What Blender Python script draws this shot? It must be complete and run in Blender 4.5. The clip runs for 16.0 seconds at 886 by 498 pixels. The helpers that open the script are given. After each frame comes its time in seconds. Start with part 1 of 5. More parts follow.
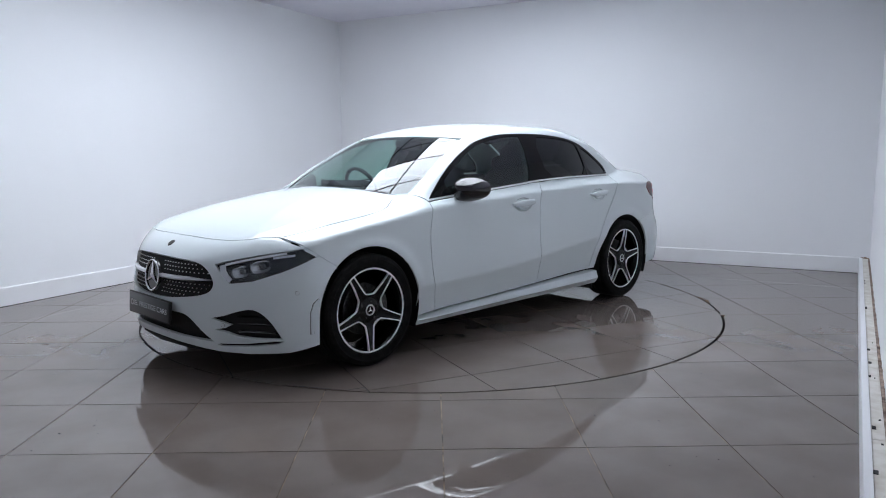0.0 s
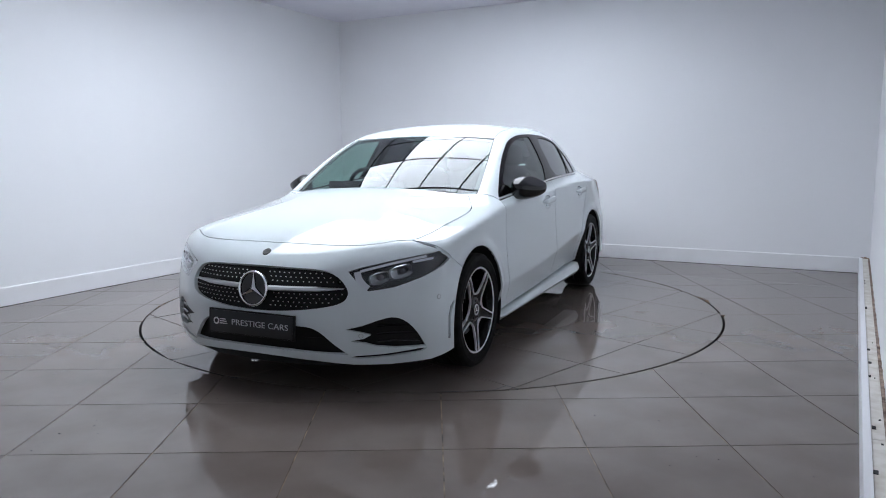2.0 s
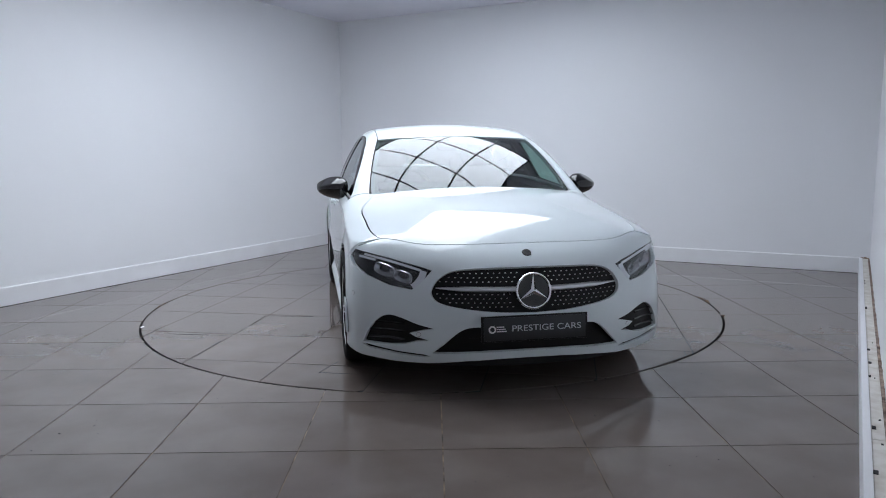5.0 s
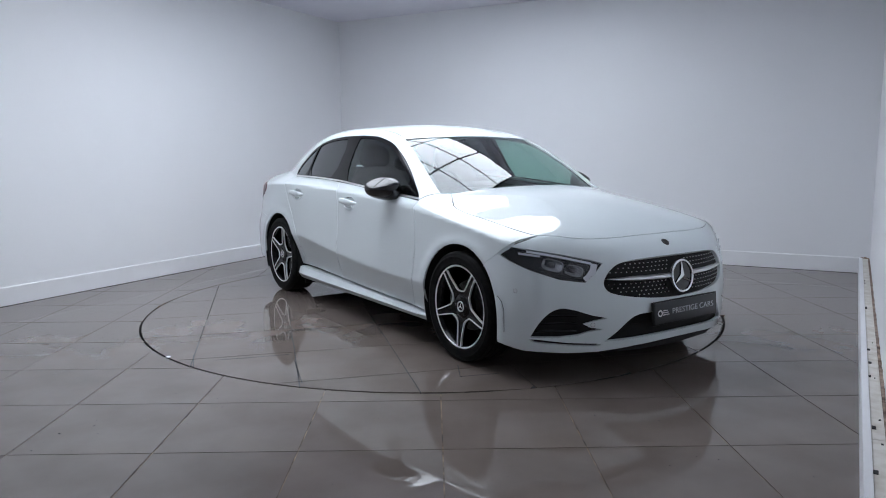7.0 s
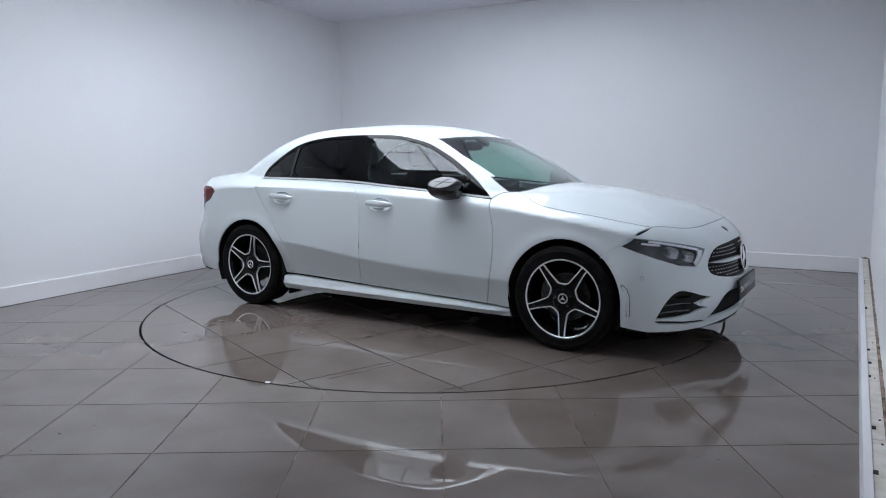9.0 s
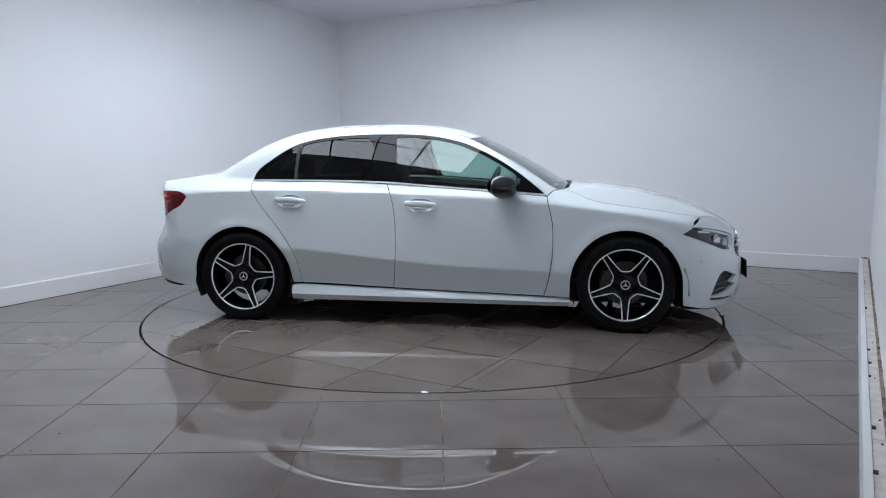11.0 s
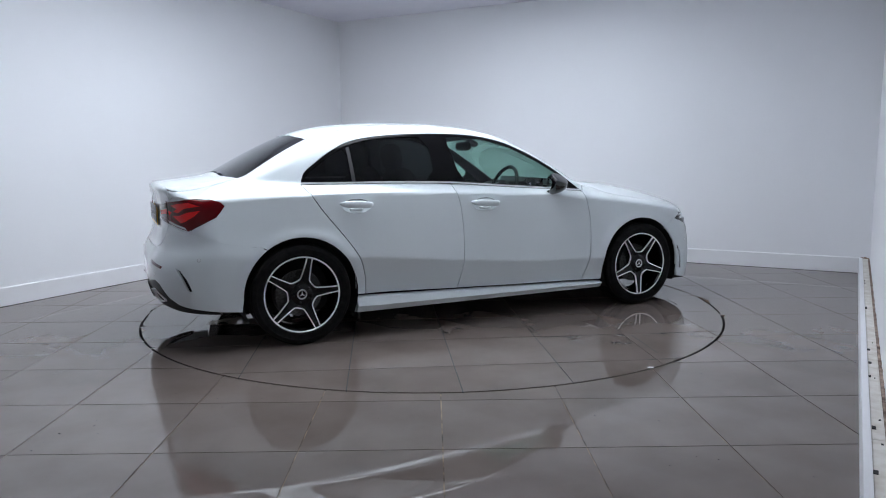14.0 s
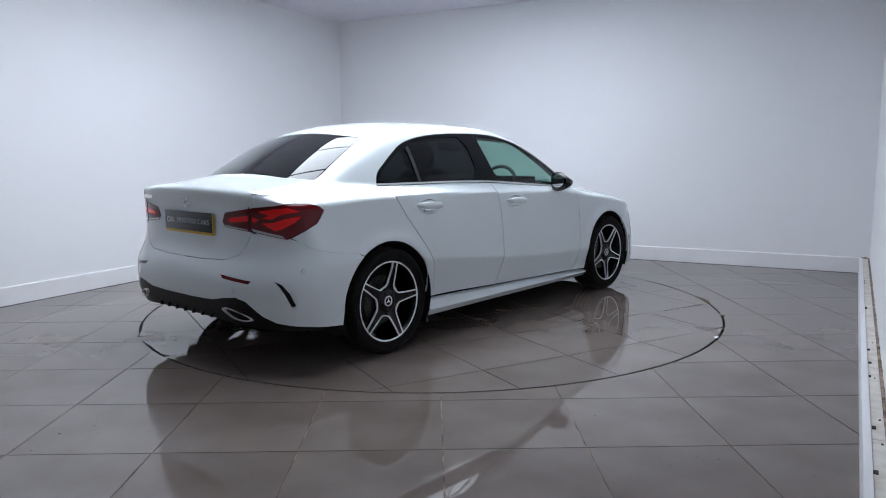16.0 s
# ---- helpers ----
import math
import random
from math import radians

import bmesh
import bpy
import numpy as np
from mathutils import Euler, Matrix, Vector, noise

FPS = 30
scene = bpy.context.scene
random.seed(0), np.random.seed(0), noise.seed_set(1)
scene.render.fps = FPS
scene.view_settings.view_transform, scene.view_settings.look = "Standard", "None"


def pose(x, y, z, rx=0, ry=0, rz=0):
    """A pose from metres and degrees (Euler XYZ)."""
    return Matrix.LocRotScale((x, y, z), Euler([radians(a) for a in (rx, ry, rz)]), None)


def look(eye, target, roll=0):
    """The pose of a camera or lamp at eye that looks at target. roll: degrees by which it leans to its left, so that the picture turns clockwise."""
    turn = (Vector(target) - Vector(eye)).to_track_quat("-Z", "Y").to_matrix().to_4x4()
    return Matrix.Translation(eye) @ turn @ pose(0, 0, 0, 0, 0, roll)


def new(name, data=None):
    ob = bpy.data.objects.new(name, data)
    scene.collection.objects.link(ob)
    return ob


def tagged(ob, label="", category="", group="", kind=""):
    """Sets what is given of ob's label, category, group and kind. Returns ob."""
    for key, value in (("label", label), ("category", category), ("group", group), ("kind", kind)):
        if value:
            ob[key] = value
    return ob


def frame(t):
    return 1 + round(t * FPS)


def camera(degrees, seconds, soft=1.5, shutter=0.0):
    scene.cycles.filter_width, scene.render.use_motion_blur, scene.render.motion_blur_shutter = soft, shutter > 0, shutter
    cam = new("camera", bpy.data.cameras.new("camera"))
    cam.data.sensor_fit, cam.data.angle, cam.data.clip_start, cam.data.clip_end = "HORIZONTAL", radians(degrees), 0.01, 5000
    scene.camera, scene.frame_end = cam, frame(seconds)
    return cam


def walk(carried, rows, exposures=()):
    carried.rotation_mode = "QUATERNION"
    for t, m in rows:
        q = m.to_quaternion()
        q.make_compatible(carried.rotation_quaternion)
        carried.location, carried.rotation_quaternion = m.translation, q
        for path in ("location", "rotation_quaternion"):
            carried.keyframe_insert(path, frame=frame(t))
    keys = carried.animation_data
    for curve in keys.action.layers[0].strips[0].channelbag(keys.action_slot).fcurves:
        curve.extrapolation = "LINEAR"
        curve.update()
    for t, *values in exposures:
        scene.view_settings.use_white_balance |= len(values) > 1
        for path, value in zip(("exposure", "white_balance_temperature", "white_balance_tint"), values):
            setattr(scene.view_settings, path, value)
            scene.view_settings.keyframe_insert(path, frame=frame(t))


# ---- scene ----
# ---------------------------------------------------------------- camera
SECONDS = 16.0
cam = camera(63.3, SECONDS, soft=1.0)
EYE = Vector((0.0, -5.7475, 1.2207))
PITCH, YAW, ROLL = radians(7.711), radians(0.808), -0.435
AIM = EYE + Vector((math.sin(YAW) * math.cos(PITCH), math.cos(YAW) * math.cos(PITCH), -math.sin(PITCH)))
EXPOSURES = ((0.0, 0.27), (2.0, 0.25), (3.0, 0.22), (3.5, 0.17), (4.0, 0.06), (6.5, 0.01), (9.0, 0.02), (12.5, 0.09), (16.0, 0.17))
walk(cam, [(0.0, look(EYE, AIM, ROLL)), (SECONDS, look(EYE, AIM, ROLL))], EXPOSURES)

# ---------------------------------------------------------------- room plan
CORNER = Vector((-1.232, 4.206))            # far corner of the studio
LEFT_DIR = Vector((0.4774, 0.8787))         # along the left wall, towards the corner
BACK_DIR = Vector((0.8758, -0.4826))        # along the back wall, away from the corner
CEIL = 2.945
LIGHT_TURN = -28.86                         # the light grid follows the walls

# ---------------------------------------------------------------- world and exposure
world = bpy.data.worlds.new("world")
scene.world = world
world.use_nodes = True
world.node_tree.nodes["Background"].inputs[0].default_value = (0.5, 0.55, 0.65, 1)
world.node_tree.nodes["Background"].inputs[1].default_value = 0.02
LIGHT_COLOR, LIGHT_POWER = (0.872, 0.945, 1.062), 5.85


# ---------------------------------------------------------------- material helpers
def material(name, color=(0.8, 0.8, 0.8), rough=0.5, metal=0.0, **more):
    m = bpy.data.materials.new(name)
    m.use_nodes = True
    b = m.node_tree.nodes["Principled BSDF"]
    b.inputs["Base Color"].default_value = (*color, 1)
    b.inputs["Roughness"].default_value = rough
    b.inputs["Metallic"].default_value = metal
    for k, v in more.items():
        b.inputs[k.replace("_", " ")].default_value = v
    return m


def node(m, kind, **sets):
    n = m.node_tree.nodes.new(kind)
    for k, v in sets.items():
        if k in n.inputs:
            n.inputs[k].default_value = v
    return n


def wire(m, a, out, b, inp):
    m.node_tree.links.new(a.outputs[out], b.inputs[inp])


def shader(m):
    return m.node_tree.nodes["Principled BSDF"]


def coords(m, scale=1.0):
    c = node(m, "ShaderNodeTexCoord")
    mp = node(m, "ShaderNodeMapping")
    mp.inputs["Scale"].default_value = (scale,) * 3
    wire(m, c, "Object", mp, "Vector")
    return mp


def mottle(m, scale, low, high, into="Base Color", detail=4.0, spread=(0.35, 0.65), base=None):
    """Noise between two values or colours, fed into an input of the main shader."""
    mp = base or coords(m)
    t = node(m, "ShaderNodeTexNoise", Scale=scale, Detail=detail)
    wire(m, mp, 0, t, "Vector")
    r = node(m, "ShaderNodeValToRGB")
    e = r.color_ramp.elements
    e[0].position, e[1].position = spread
    if isinstance(low, tuple):
        e[0].color, e[1].color = (*low, 1), (*high, 1)
    else:
        e[0].color, e[1].color = (low, low, low, 1), (high, high, high, 1)
    wire(m, t, "Fac", r, "Fac")
    if into:
        wire(m, r, "Color", shader(m), into)
    return r


def relief(m, scale, strength, distance=0.002, detail=6.0):
    t = node(m, "ShaderNodeTexNoise", Scale=scale, Detail=detail)
    wire(m, coords(m), 0, t, "Vector")
    b = node(m, "ShaderNodeBump", Strength=strength, Distance=distance)
    wire(m, t, "Fac", b, "Height")
    wire(m, b, "Normal", shader(m), "Normal")


# ---------------------------------------------------------------- materials of the room
wall_paint = material("wall_paint", (0.80, 0.80, 0.82), 0.55)
mottle(wall_paint, 0.7, (0.875, 0.882, 0.902), (0.898, 0.905, 0.925), detail=3)
relief(wall_paint, 60, 0.12)
trim_paint = material("trim_paint", (0.82, 0.82, 0.84), 0.4)
mottle(trim_paint, 3, (0.84, 0.84, 0.855), (0.88, 0.883, 0.90))
ceiling_paint = material("ceiling_paint", (0.72, 0.72, 0.78), 0.8)
mottle(ceiling_paint, 1.3, (0.78, 0.775, 0.86), (0.83, 0.825, 0.905))
ledge_paint = material("ledge_paint", (0.72, 0.68, 0.62), 0.6)
mottle(ledge_paint, 14, (0.60, 0.55, 0.48), (0.76, 0.73, 0.68), spread=(0.3, 0.6))
rust = material("stained_wood", (0.25, 0.16, 0.11), 0.8)
mottle(rust, 12, (0.10, 0.06, 0.045), (0.45, 0.34, 0.27))
grout = material("grout", (0.16, 0.12, 0.09), 0.85)
mottle(grout, 9, (0.035, 0.026, 0.020), (0.24, 0.165, 0.105))
gap_black = material("black_gap", (0.008, 0.008, 0.009), 0.7)


def tile_material(name):
    """Polished grey porcelain, each tile a shade of its own, with smears and fine specks."""
    m = material(name, (0.2, 0.19, 0.185), 0.05, Specular_IOR_Level=0.6)
    mp = coords(m)
    a = mottle(m, 2.2, (0.148, 0.121, 0.107), (0.188, 0.155, 0.138), into=None, base=mp)
    s = mottle(m, 260, (0.80, 0.80, 0.80), (1.0, 1.0, 1.0), into=None, detail=2, base=mp, spread=(0.28, 0.45))
    mul = node(m, "ShaderNodeMix")
    mul.data_type, mul.blend_type = "RGBA", "MULTIPLY"
    mul.inputs[0].default_value = 0.45
    wire(m, a, "Color", mul, 6)
    wire(m, s, "Color", mul, 7)
    info = node(m, "ShaderNodeObjectInfo")
    rng = node(m, "ShaderNodeMapRange")
    rng.inputs["To Min"].default_value, rng.inputs["To Max"].default_value = 0.95, 1.04
    wire(m, info, "Random", rng, "Value")
    mul2 = node(m, "ShaderNodeMix")
    mul2.data_type, mul2.blend_type = "RGBA", "MULTIPLY"
    mul2.inputs[0].default_value = 1.0
    wire(m, mul, 2, mul2, 6)
    wire(m, rng, "Result", mul2, 7)
    wire(m, mul2, 2, shader(m), "Base Color")
    mottle(m, 5, 0.0, 0.024, into="Roughness", base=mp, detail=5)
    return m


tile_grey = tile_material("grey_porcelain")
panel_glow = material("light_panel", (0.9, 0.9, 0.9), 0.5)
shader(panel_glow).inputs["Emission Color"].default_value = (*LIGHT_COLOR, 1)
shader(panel_glow).inputs["Emission Strength"].default_value = LIGHT_POWER
grid_metal = material("dark_grid", (0.03, 0.03, 0.032), 0.5)


# ---------------------------------------------------------------- mesh helpers
def mesh_object(name, bm, mat=None, parent=None, label="", smooth=False):
    me = bpy.data.meshes.new(name)
    bm.to_mesh(me)
    bm.free()
    for f in me.polygons:
        f.use_smooth = smooth
    if mat:
        me.materials.append(mat)
    ob = new(name, me)
    if parent:
        ob.parent = parent
    if label:
        tagged(ob, label)
    return ob


def part(name, bm, mat, parent, label="", smooth=False):
    return mesh_object(name, bm, mat, parent, label, smooth)


def block(bm, a, b, bevel=0.0):
    """A box from corner a to corner b, with bevelled edges."""
    m = Matrix.Translation([(p + q) / 2 for p, q in zip(a, b)]) @ Matrix.Diagonal([abs(q - p) for p, q in zip(a, b)] + [1])
    g = bmesh.ops.create_cube(bm, size=1, matrix=m)
    if bevel:
        edges = list({e for v in g["verts"] for e in v.link_edges})
        bmesh.ops.bevel(bm, geom=edges, offset=bevel, segments=2, affect="EDGES", profile=0.5)
    return g["verts"]


def prism(bm, outline, low, high, m=None):
    """A flat outline of (x, y) drawn up from low to high."""
    a = [bm.verts.new((x, y, low)) for x, y in outline]
    b = [bm.verts.new((x, y, high)) for x, y in outline]
    n = len(a)
    bm.faces.new(a[::-1])
    bm.faces.new(b)
    for i in range(n):
        bm.faces.new((a[i], a[(i + 1) % n], b[(i + 1) % n], b[i]))
    if m:
        bmesh.ops.transform(bm, matrix=m, verts=a + b)
    bmesh.ops.recalc_face_normals(bm, faces=bm.faces)
    return a + b


def empty(name, **tags):
    ob = new(name)
    ob.empty_display_size = 0.2
    return tagged(ob, **tags)


# ---------------------------------------------------------------- room
def wall_run(name, start, along, inward, length, low, high, thick=0.12, mat=wall_paint, label=""):
    """A straight wall whose inner face starts at start and runs along."""
    bm = bmesh.new()
    p = [start, start + along * length, start + along * length - inward * thick, start - inward * thick]
    prism(bm, [(v.x, v.y) for v in p], low, high)
    return tagged(mesh_object(name, bm, mat), label, name.split("_")[0], kind="structure")


LEFT_IN = Vector((LEFT_DIR.y, -LEFT_DIR.x))       # from the left wall into the room
BACK_IN = Vector((BACK_DIR.y, -BACK_DIR.x))       # from the back wall into the room
RIGHT_DIR = Vector((0.5085, 0.8611))              # along the ledge, towards the back wall
RIGHT_IN = Vector((-RIGHT_DIR.y, RIGHT_DIR.x))
LEDGE_AT = Vector((2.747, -1.257))                # a point of the ledge's face


def meet(p, d, q, e):
    """Where two plan lines cross."""
    k = ((q - p).x * e.y - (q - p).y * e.x) / (d.x * e.y - d.y * e.x)
    return p + d * k


def room():
    ledge_end = meet(LEDGE_AT, RIGHT_DIR, CORNER, BACK_DIR)
    right_at = LEDGE_AT - RIGHT_IN * 0.092
    right_end = meet(right_at, RIGHT_DIR, CORNER, BACK_DIR)
    long, back_len = 9.9, (right_end - CORNER).length
    wall_run("wall_left", CORNER - LEFT_DIR * long, LEFT_DIR, LEFT_IN, long, -0.05, CEIL, label="smooth white painted studio wall above a grey tiled floor")
    wall_run("wall_back", CORNER - BACK_DIR * 0.12, BACK_DIR, BACK_IN, back_len + 0.24, -0.05, CEIL, label="smooth white painted studio wall meeting at the corner")
    wall_run("wall_right", right_end - RIGHT_DIR * long, RIGHT_DIR, RIGHT_IN, long, -0.05, CEIL, label="white painted wall above a low boxed ledge")
    wall_run("wall_rear", CORNER - LEFT_DIR * (long - 0.5) - BACK_DIR * 0.5, BACK_DIR, -BACK_IN, back_len + 1.2, -0.05, CEIL, label="plain white wall closing the studio")
    # skirting boards with a small rounded top
    for name, start, along, inward, length in (
        ("baseboard_left", CORNER - LEFT_DIR * long, LEFT_DIR, LEFT_IN, long - 0.013),
        ("baseboard_back", CORNER, BACK_DIR, BACK_IN, (ledge_end - CORNER).length - 0.002),
    ):
        bm = bmesh.new()
        prof = [(0.0, 0.002), (0.012, 0.002), (0.012, 0.148), (0.009, 0.154), (0.004, 0.156), (0.0, 0.156)]
        ends = []
        for s in (0, length):
            o = start + along * s
            ends.append([bm.verts.new((o.x + inward.x * d, o.y + inward.y * d, z)) for d, z in prof])
        for i in range(len(prof)):
            j = (i + 1) % len(prof)
            bm.faces.new((ends[0][i], ends[0][j], ends[1][j], ends[1][i]))
        bm.faces.new(ends[0])
        bm.faces.new(ends[1][::-1])
        bmesh.ops.recalc_face_normals(bm, faces=bm.faces)
        tagged(mesh_object(name, bm, trim_paint), "tall white painted skirting board along the wall", "skirting", kind="structure")
        # thin dark line where the floor meets the skirting
        bm = bmesh.new()
        p = [start + inward * 0.013, start + along * length + inward * 0.013, start + along * length + inward * 0.019, start + inward * 0.019]
        prism(bm, [(v.x, v.y) for v in p], 0.0005, 0.003)
        tagged(mesh_object("trim_" + name[10:], bm, gap_black), "thin dark line at the foot of the wall", "seal", kind="structure")
    # ceiling
    bm = bmesh.new()
    p = [CORNER - LEFT_DIR * long - BACK_DIR * 0.3, CORNER - BACK_DIR * 0.3 + LEFT_DIR * 0.3, right_end + BACK_DIR * 0.3 + LEFT_DIR * 0.3, right_end - RIGHT_DIR * long + BACK_DIR * 0.6]
    prism(bm, [(v.x, v.y) for v in p], CEIL, CEIL + 0.12)
    tagged(mesh_object("ceiling", bm, ceiling_paint), "plain pale lavender painted ceiling", "ceiling", kind="structure")


def ledge():
    """The low boxed ledge in front of the right wall, with screws and a stained back edge."""
    end = meet(LEDGE_AT, RIGHT_DIR, CORNER, BACK_DIR)
    turn = math.degrees(math.atan2(RIGHT_DIR.y, RIGHT_DIR.x))
    root = empty("boxed_ledge", label="low white boxed ledge with stained cream top and black screws", category="ledge")
    root.matrix_world = Matrix.Translation((end.x, end.y, 0)) @ pose(0, 0, 0, 0, 0, turn)
    L = 6.4
    bm = bmesh.new()
    block(bm, (-L, -0.030, 0.002), (-0.006, 0.0, 0.156), 0.003)
    part("front_board", bm, trim_paint, root, "white painted upright board with a worn edge")
    bm = bmesh.new()
    for i in range(5):
        block(bm, (-L + i * L / 5 + 0.001, -0.0765, 0.06), (-L + (i + 1) * L / 5 - 0.0015, -0.0305, 0.149), 0.002)
    part("top_board", bm, ledge_paint, root, "cream stained top board")
    bm = bmesh.new()
    rnd = random.Random(4)
    n = 90
    verts = []
    for i in range(n + 1):
        x = -L + (L - 0.01) * i / n
        w = 0.012 + 0.004 * rnd.random()
        verts.append([bm.verts.new((x, y, z)) for y, z in ((-0.077 - 0.0005, 0.10), (-0.077, 0.150 + 0.004 * rnd.random()), (-0.077 - w, 0.1505), (-0.0915, 0.10))])
    for a, b in zip(verts, verts[1:]):
        for k in range(4):
            bm.faces.new((a[k], a[(k + 1) % 4], b[(k + 1) % 4], b[k]))
    bmesh.ops.recalc_face_normals(bm, faces=bm.faces)
    part("back_strip", bm, rust, root, "broken brown stained timber strip")
    # screws and clips along the top, where the paint has gone
    for x, y, w, h in ((-1.40, -0.037, 0.016, 0.005), (-1.53, -0.037, 0.016, 0.005), (-2.563, -0.037, 0.034, 0.005), (-3.74, -0.038, 0.016, 0.007), (-4.012, -0.040, 0.016, 0.007), (-4.266, -0.036, 0.014, 0.005), (-4.993, -0.040, 0.018, 0.007), (-5.441, -0.038, 0.016, 0.008), (-3.572, -0.058, 0.008, 0.002), (-4.29, -0.056, 0.007, 0.002), (-4.893, -0.062, 0.006, 0.004), (-5.165, -0.064, 0.006, 0.004)):
        bm0 = bmesh.new()
        block(bm0, (x - w, y - h, 0.146), (x + w, y + h, 0.152), 0.001)
        part("screw", bm0, gap_black, root, "black screw")
    bm = bmesh.new()
    for i in range(5):
        block(bm, (-0.05 + i * 0.008, -0.085 + 0.012 * i, 0.15), (-0.012, -0.07 + 0.014 * i, 0.158 + 0.004 * (i % 3)), 0.003)
    part("broken_end", bm, rust, root, "dark crumbled end of the ledge")


room()
ledge()


# ---------------------------------------------------------------- light grid in the ceiling
CELL = 0.60
GRID_N, GRID_M = 4, 6
GRID_AT = Vector((-0.453, -0.139))


def light_grid():
    root = empty("light_panel_grid", label="bright square light panels held in a thin dark metal ceiling grid", category="ceiling light")
    root.matrix_world = pose(GRID_AT.x, GRID_AT.y, CEIL, 0, 0, LIGHT_TURN)
    w, h = GRID_N * CELL / 2, GRID_M * CELL / 2
    me = None
    for i in range(GRID_N):
        for j in range(GRID_M):
            if i == 0 and j > 3:          # the far corner of the array has no panels
                continue
            if me is None:
                bm = bmesh.new()
                block(bm, (-CELL / 2 + 0.012, -CELL / 2 + 0.012, -0.016), (CELL / 2 - 0.012, CELL / 2 - 0.012, -0.003))
                ob = part("diffuser", bm, panel_glow, root)
                me = ob.data
            else:
                ob = new("diffuser", me)
                ob.parent = root
            ob.location = (-w + (i + 0.5) * CELL, -h + (j + 0.5) * CELL, 0)
    for i in range(GRID_N + 1):
        bm = bmesh.new()
        x = -w + i * CELL
        block(bm, (x - 0.012, -h - 0.012, -0.024), (x + 0.012, h + 0.012, -0.002))
        part("grid_bar", bm, grid_metal, root, "thin dark metal bar")
    for j in range(GRID_M + 1):
        bm = bmesh.new()
        y = -h + j * CELL
        block(bm, (-w - 0.012, y - 0.012, -0.0235), (w + 0.012, y + 0.012, -0.0025))
        part("grid_bar", bm, grid_metal, root, "thin dark metal bar")


light_grid()
# ---------------------------------------------------------------- materials of the car
white_paint = material("white_car_paint", (0.705, 0.735, 0.75), 0.45, Specular_IOR_Level=0.08, Coat_Weight=1.0, Coat_Roughness=0.006, Coat_IOR=1.5)
mottle(white_paint, 900, (0.735, 0.795, 0.810), (0.76, 0.82, 0.835), detail=1)
gloss_black = material("gloss_black", (0.005, 0.005, 0.006), 0.02, Specular_IOR_Level=0.75)
satin_black = material("satin_black_plastic", (0.007, 0.007, 0.0075), 0.45, Specular_IOR_Level=0.25)
relief(satin_black, 400, 0.15, 0.0005)
pillar_black = material("black_pillar_cover", (0.004, 0.004, 0.0045), 0.02, Specular_IOR_Level=0.22)
deep_black = material("deep_black", (0.004, 0.004, 0.0045), 0.8)
rubber = material("tyre_rubber", (0.010, 0.010, 0.0105), 0.7, Specular_IOR_Level=0.12)
mottle(rubber, 30, (0.006, 0.006, 0.0065), (0.012, 0.0115, 0.0115))
chrome = material("bright_chrome", (0.80, 0.81, 0.82), 0.10, 1.0)
satin_silver = material("satin_silver", (0.62, 0.63, 0.64), 0.28, 0.9)
pin_silver = material("grille_pin_silver", (0.72, 0.73, 0.74), 0.4, 0.35)
machined = material("machined_alloy", (0.93, 0.94, 0.95), 0.34, 0.5)
rim_black = material("gloss_black_alloy", (0.006, 0.006, 0.0065), 0.22, Specular_IOR_Level=0.25)
disc_steel = material("brake_steel", (0.08, 0.08, 0.08), 0.45, 0.7)
mottle(disc_steel, 80, (0.035, 0.034, 0.033), (0.09, 0.09, 0.09))
cabin_trim = material("dark_cabin_trim", (0.012, 0.012, 0.013), 0.65, Specular_IOR_Level=0.25)
relief(cabin_trim, 300, 0.2, 0.0008)
seat_cloth = material("black_seat_cloth", (0.009, 0.009, 0.010), 0.8, Specular_IOR_Level=0.15)
relief(seat_cloth, 500, 0.3, 0.0008)
lamp_red = material("dark_red_lens", (0.11, 0.001, 0.003), 0.05, Specular_IOR_Level=0.35)
lamp_core = material("bright_red_lens", (0.95, 0.010, 0.013), 0.12, Specular_IOR_Level=0.35)
lamp_clear = material("clear_lens", (0.55, 0.54, 0.54), 0.12, Coat_Weight=1.0)
lamp_bowl = material("headlamp_bowl", (0.022, 0.023, 0.027), 0.3, Specular_IOR_Level=0.3)
lamp_tube = material("daylight_tube", (0.80, 0.82, 0.86), 0.2, Coat_Weight=1.0)
plate_dark = material("dark_plate", (0.016, 0.018, 0.021), 0.3)
plate_ink = material("plate_grey_letters", (0.55, 0.57, 0.60), 0.45)
plate_white = material("plate_white_mark", (0.75, 0.75, 0.75), 0.45)
plate_yellow = material("yellow_plate", (0.70, 0.43, 0.04), 0.4)
seam_black = material("seam_shadow_black", (0.006, 0.006, 0.006), 0.8)


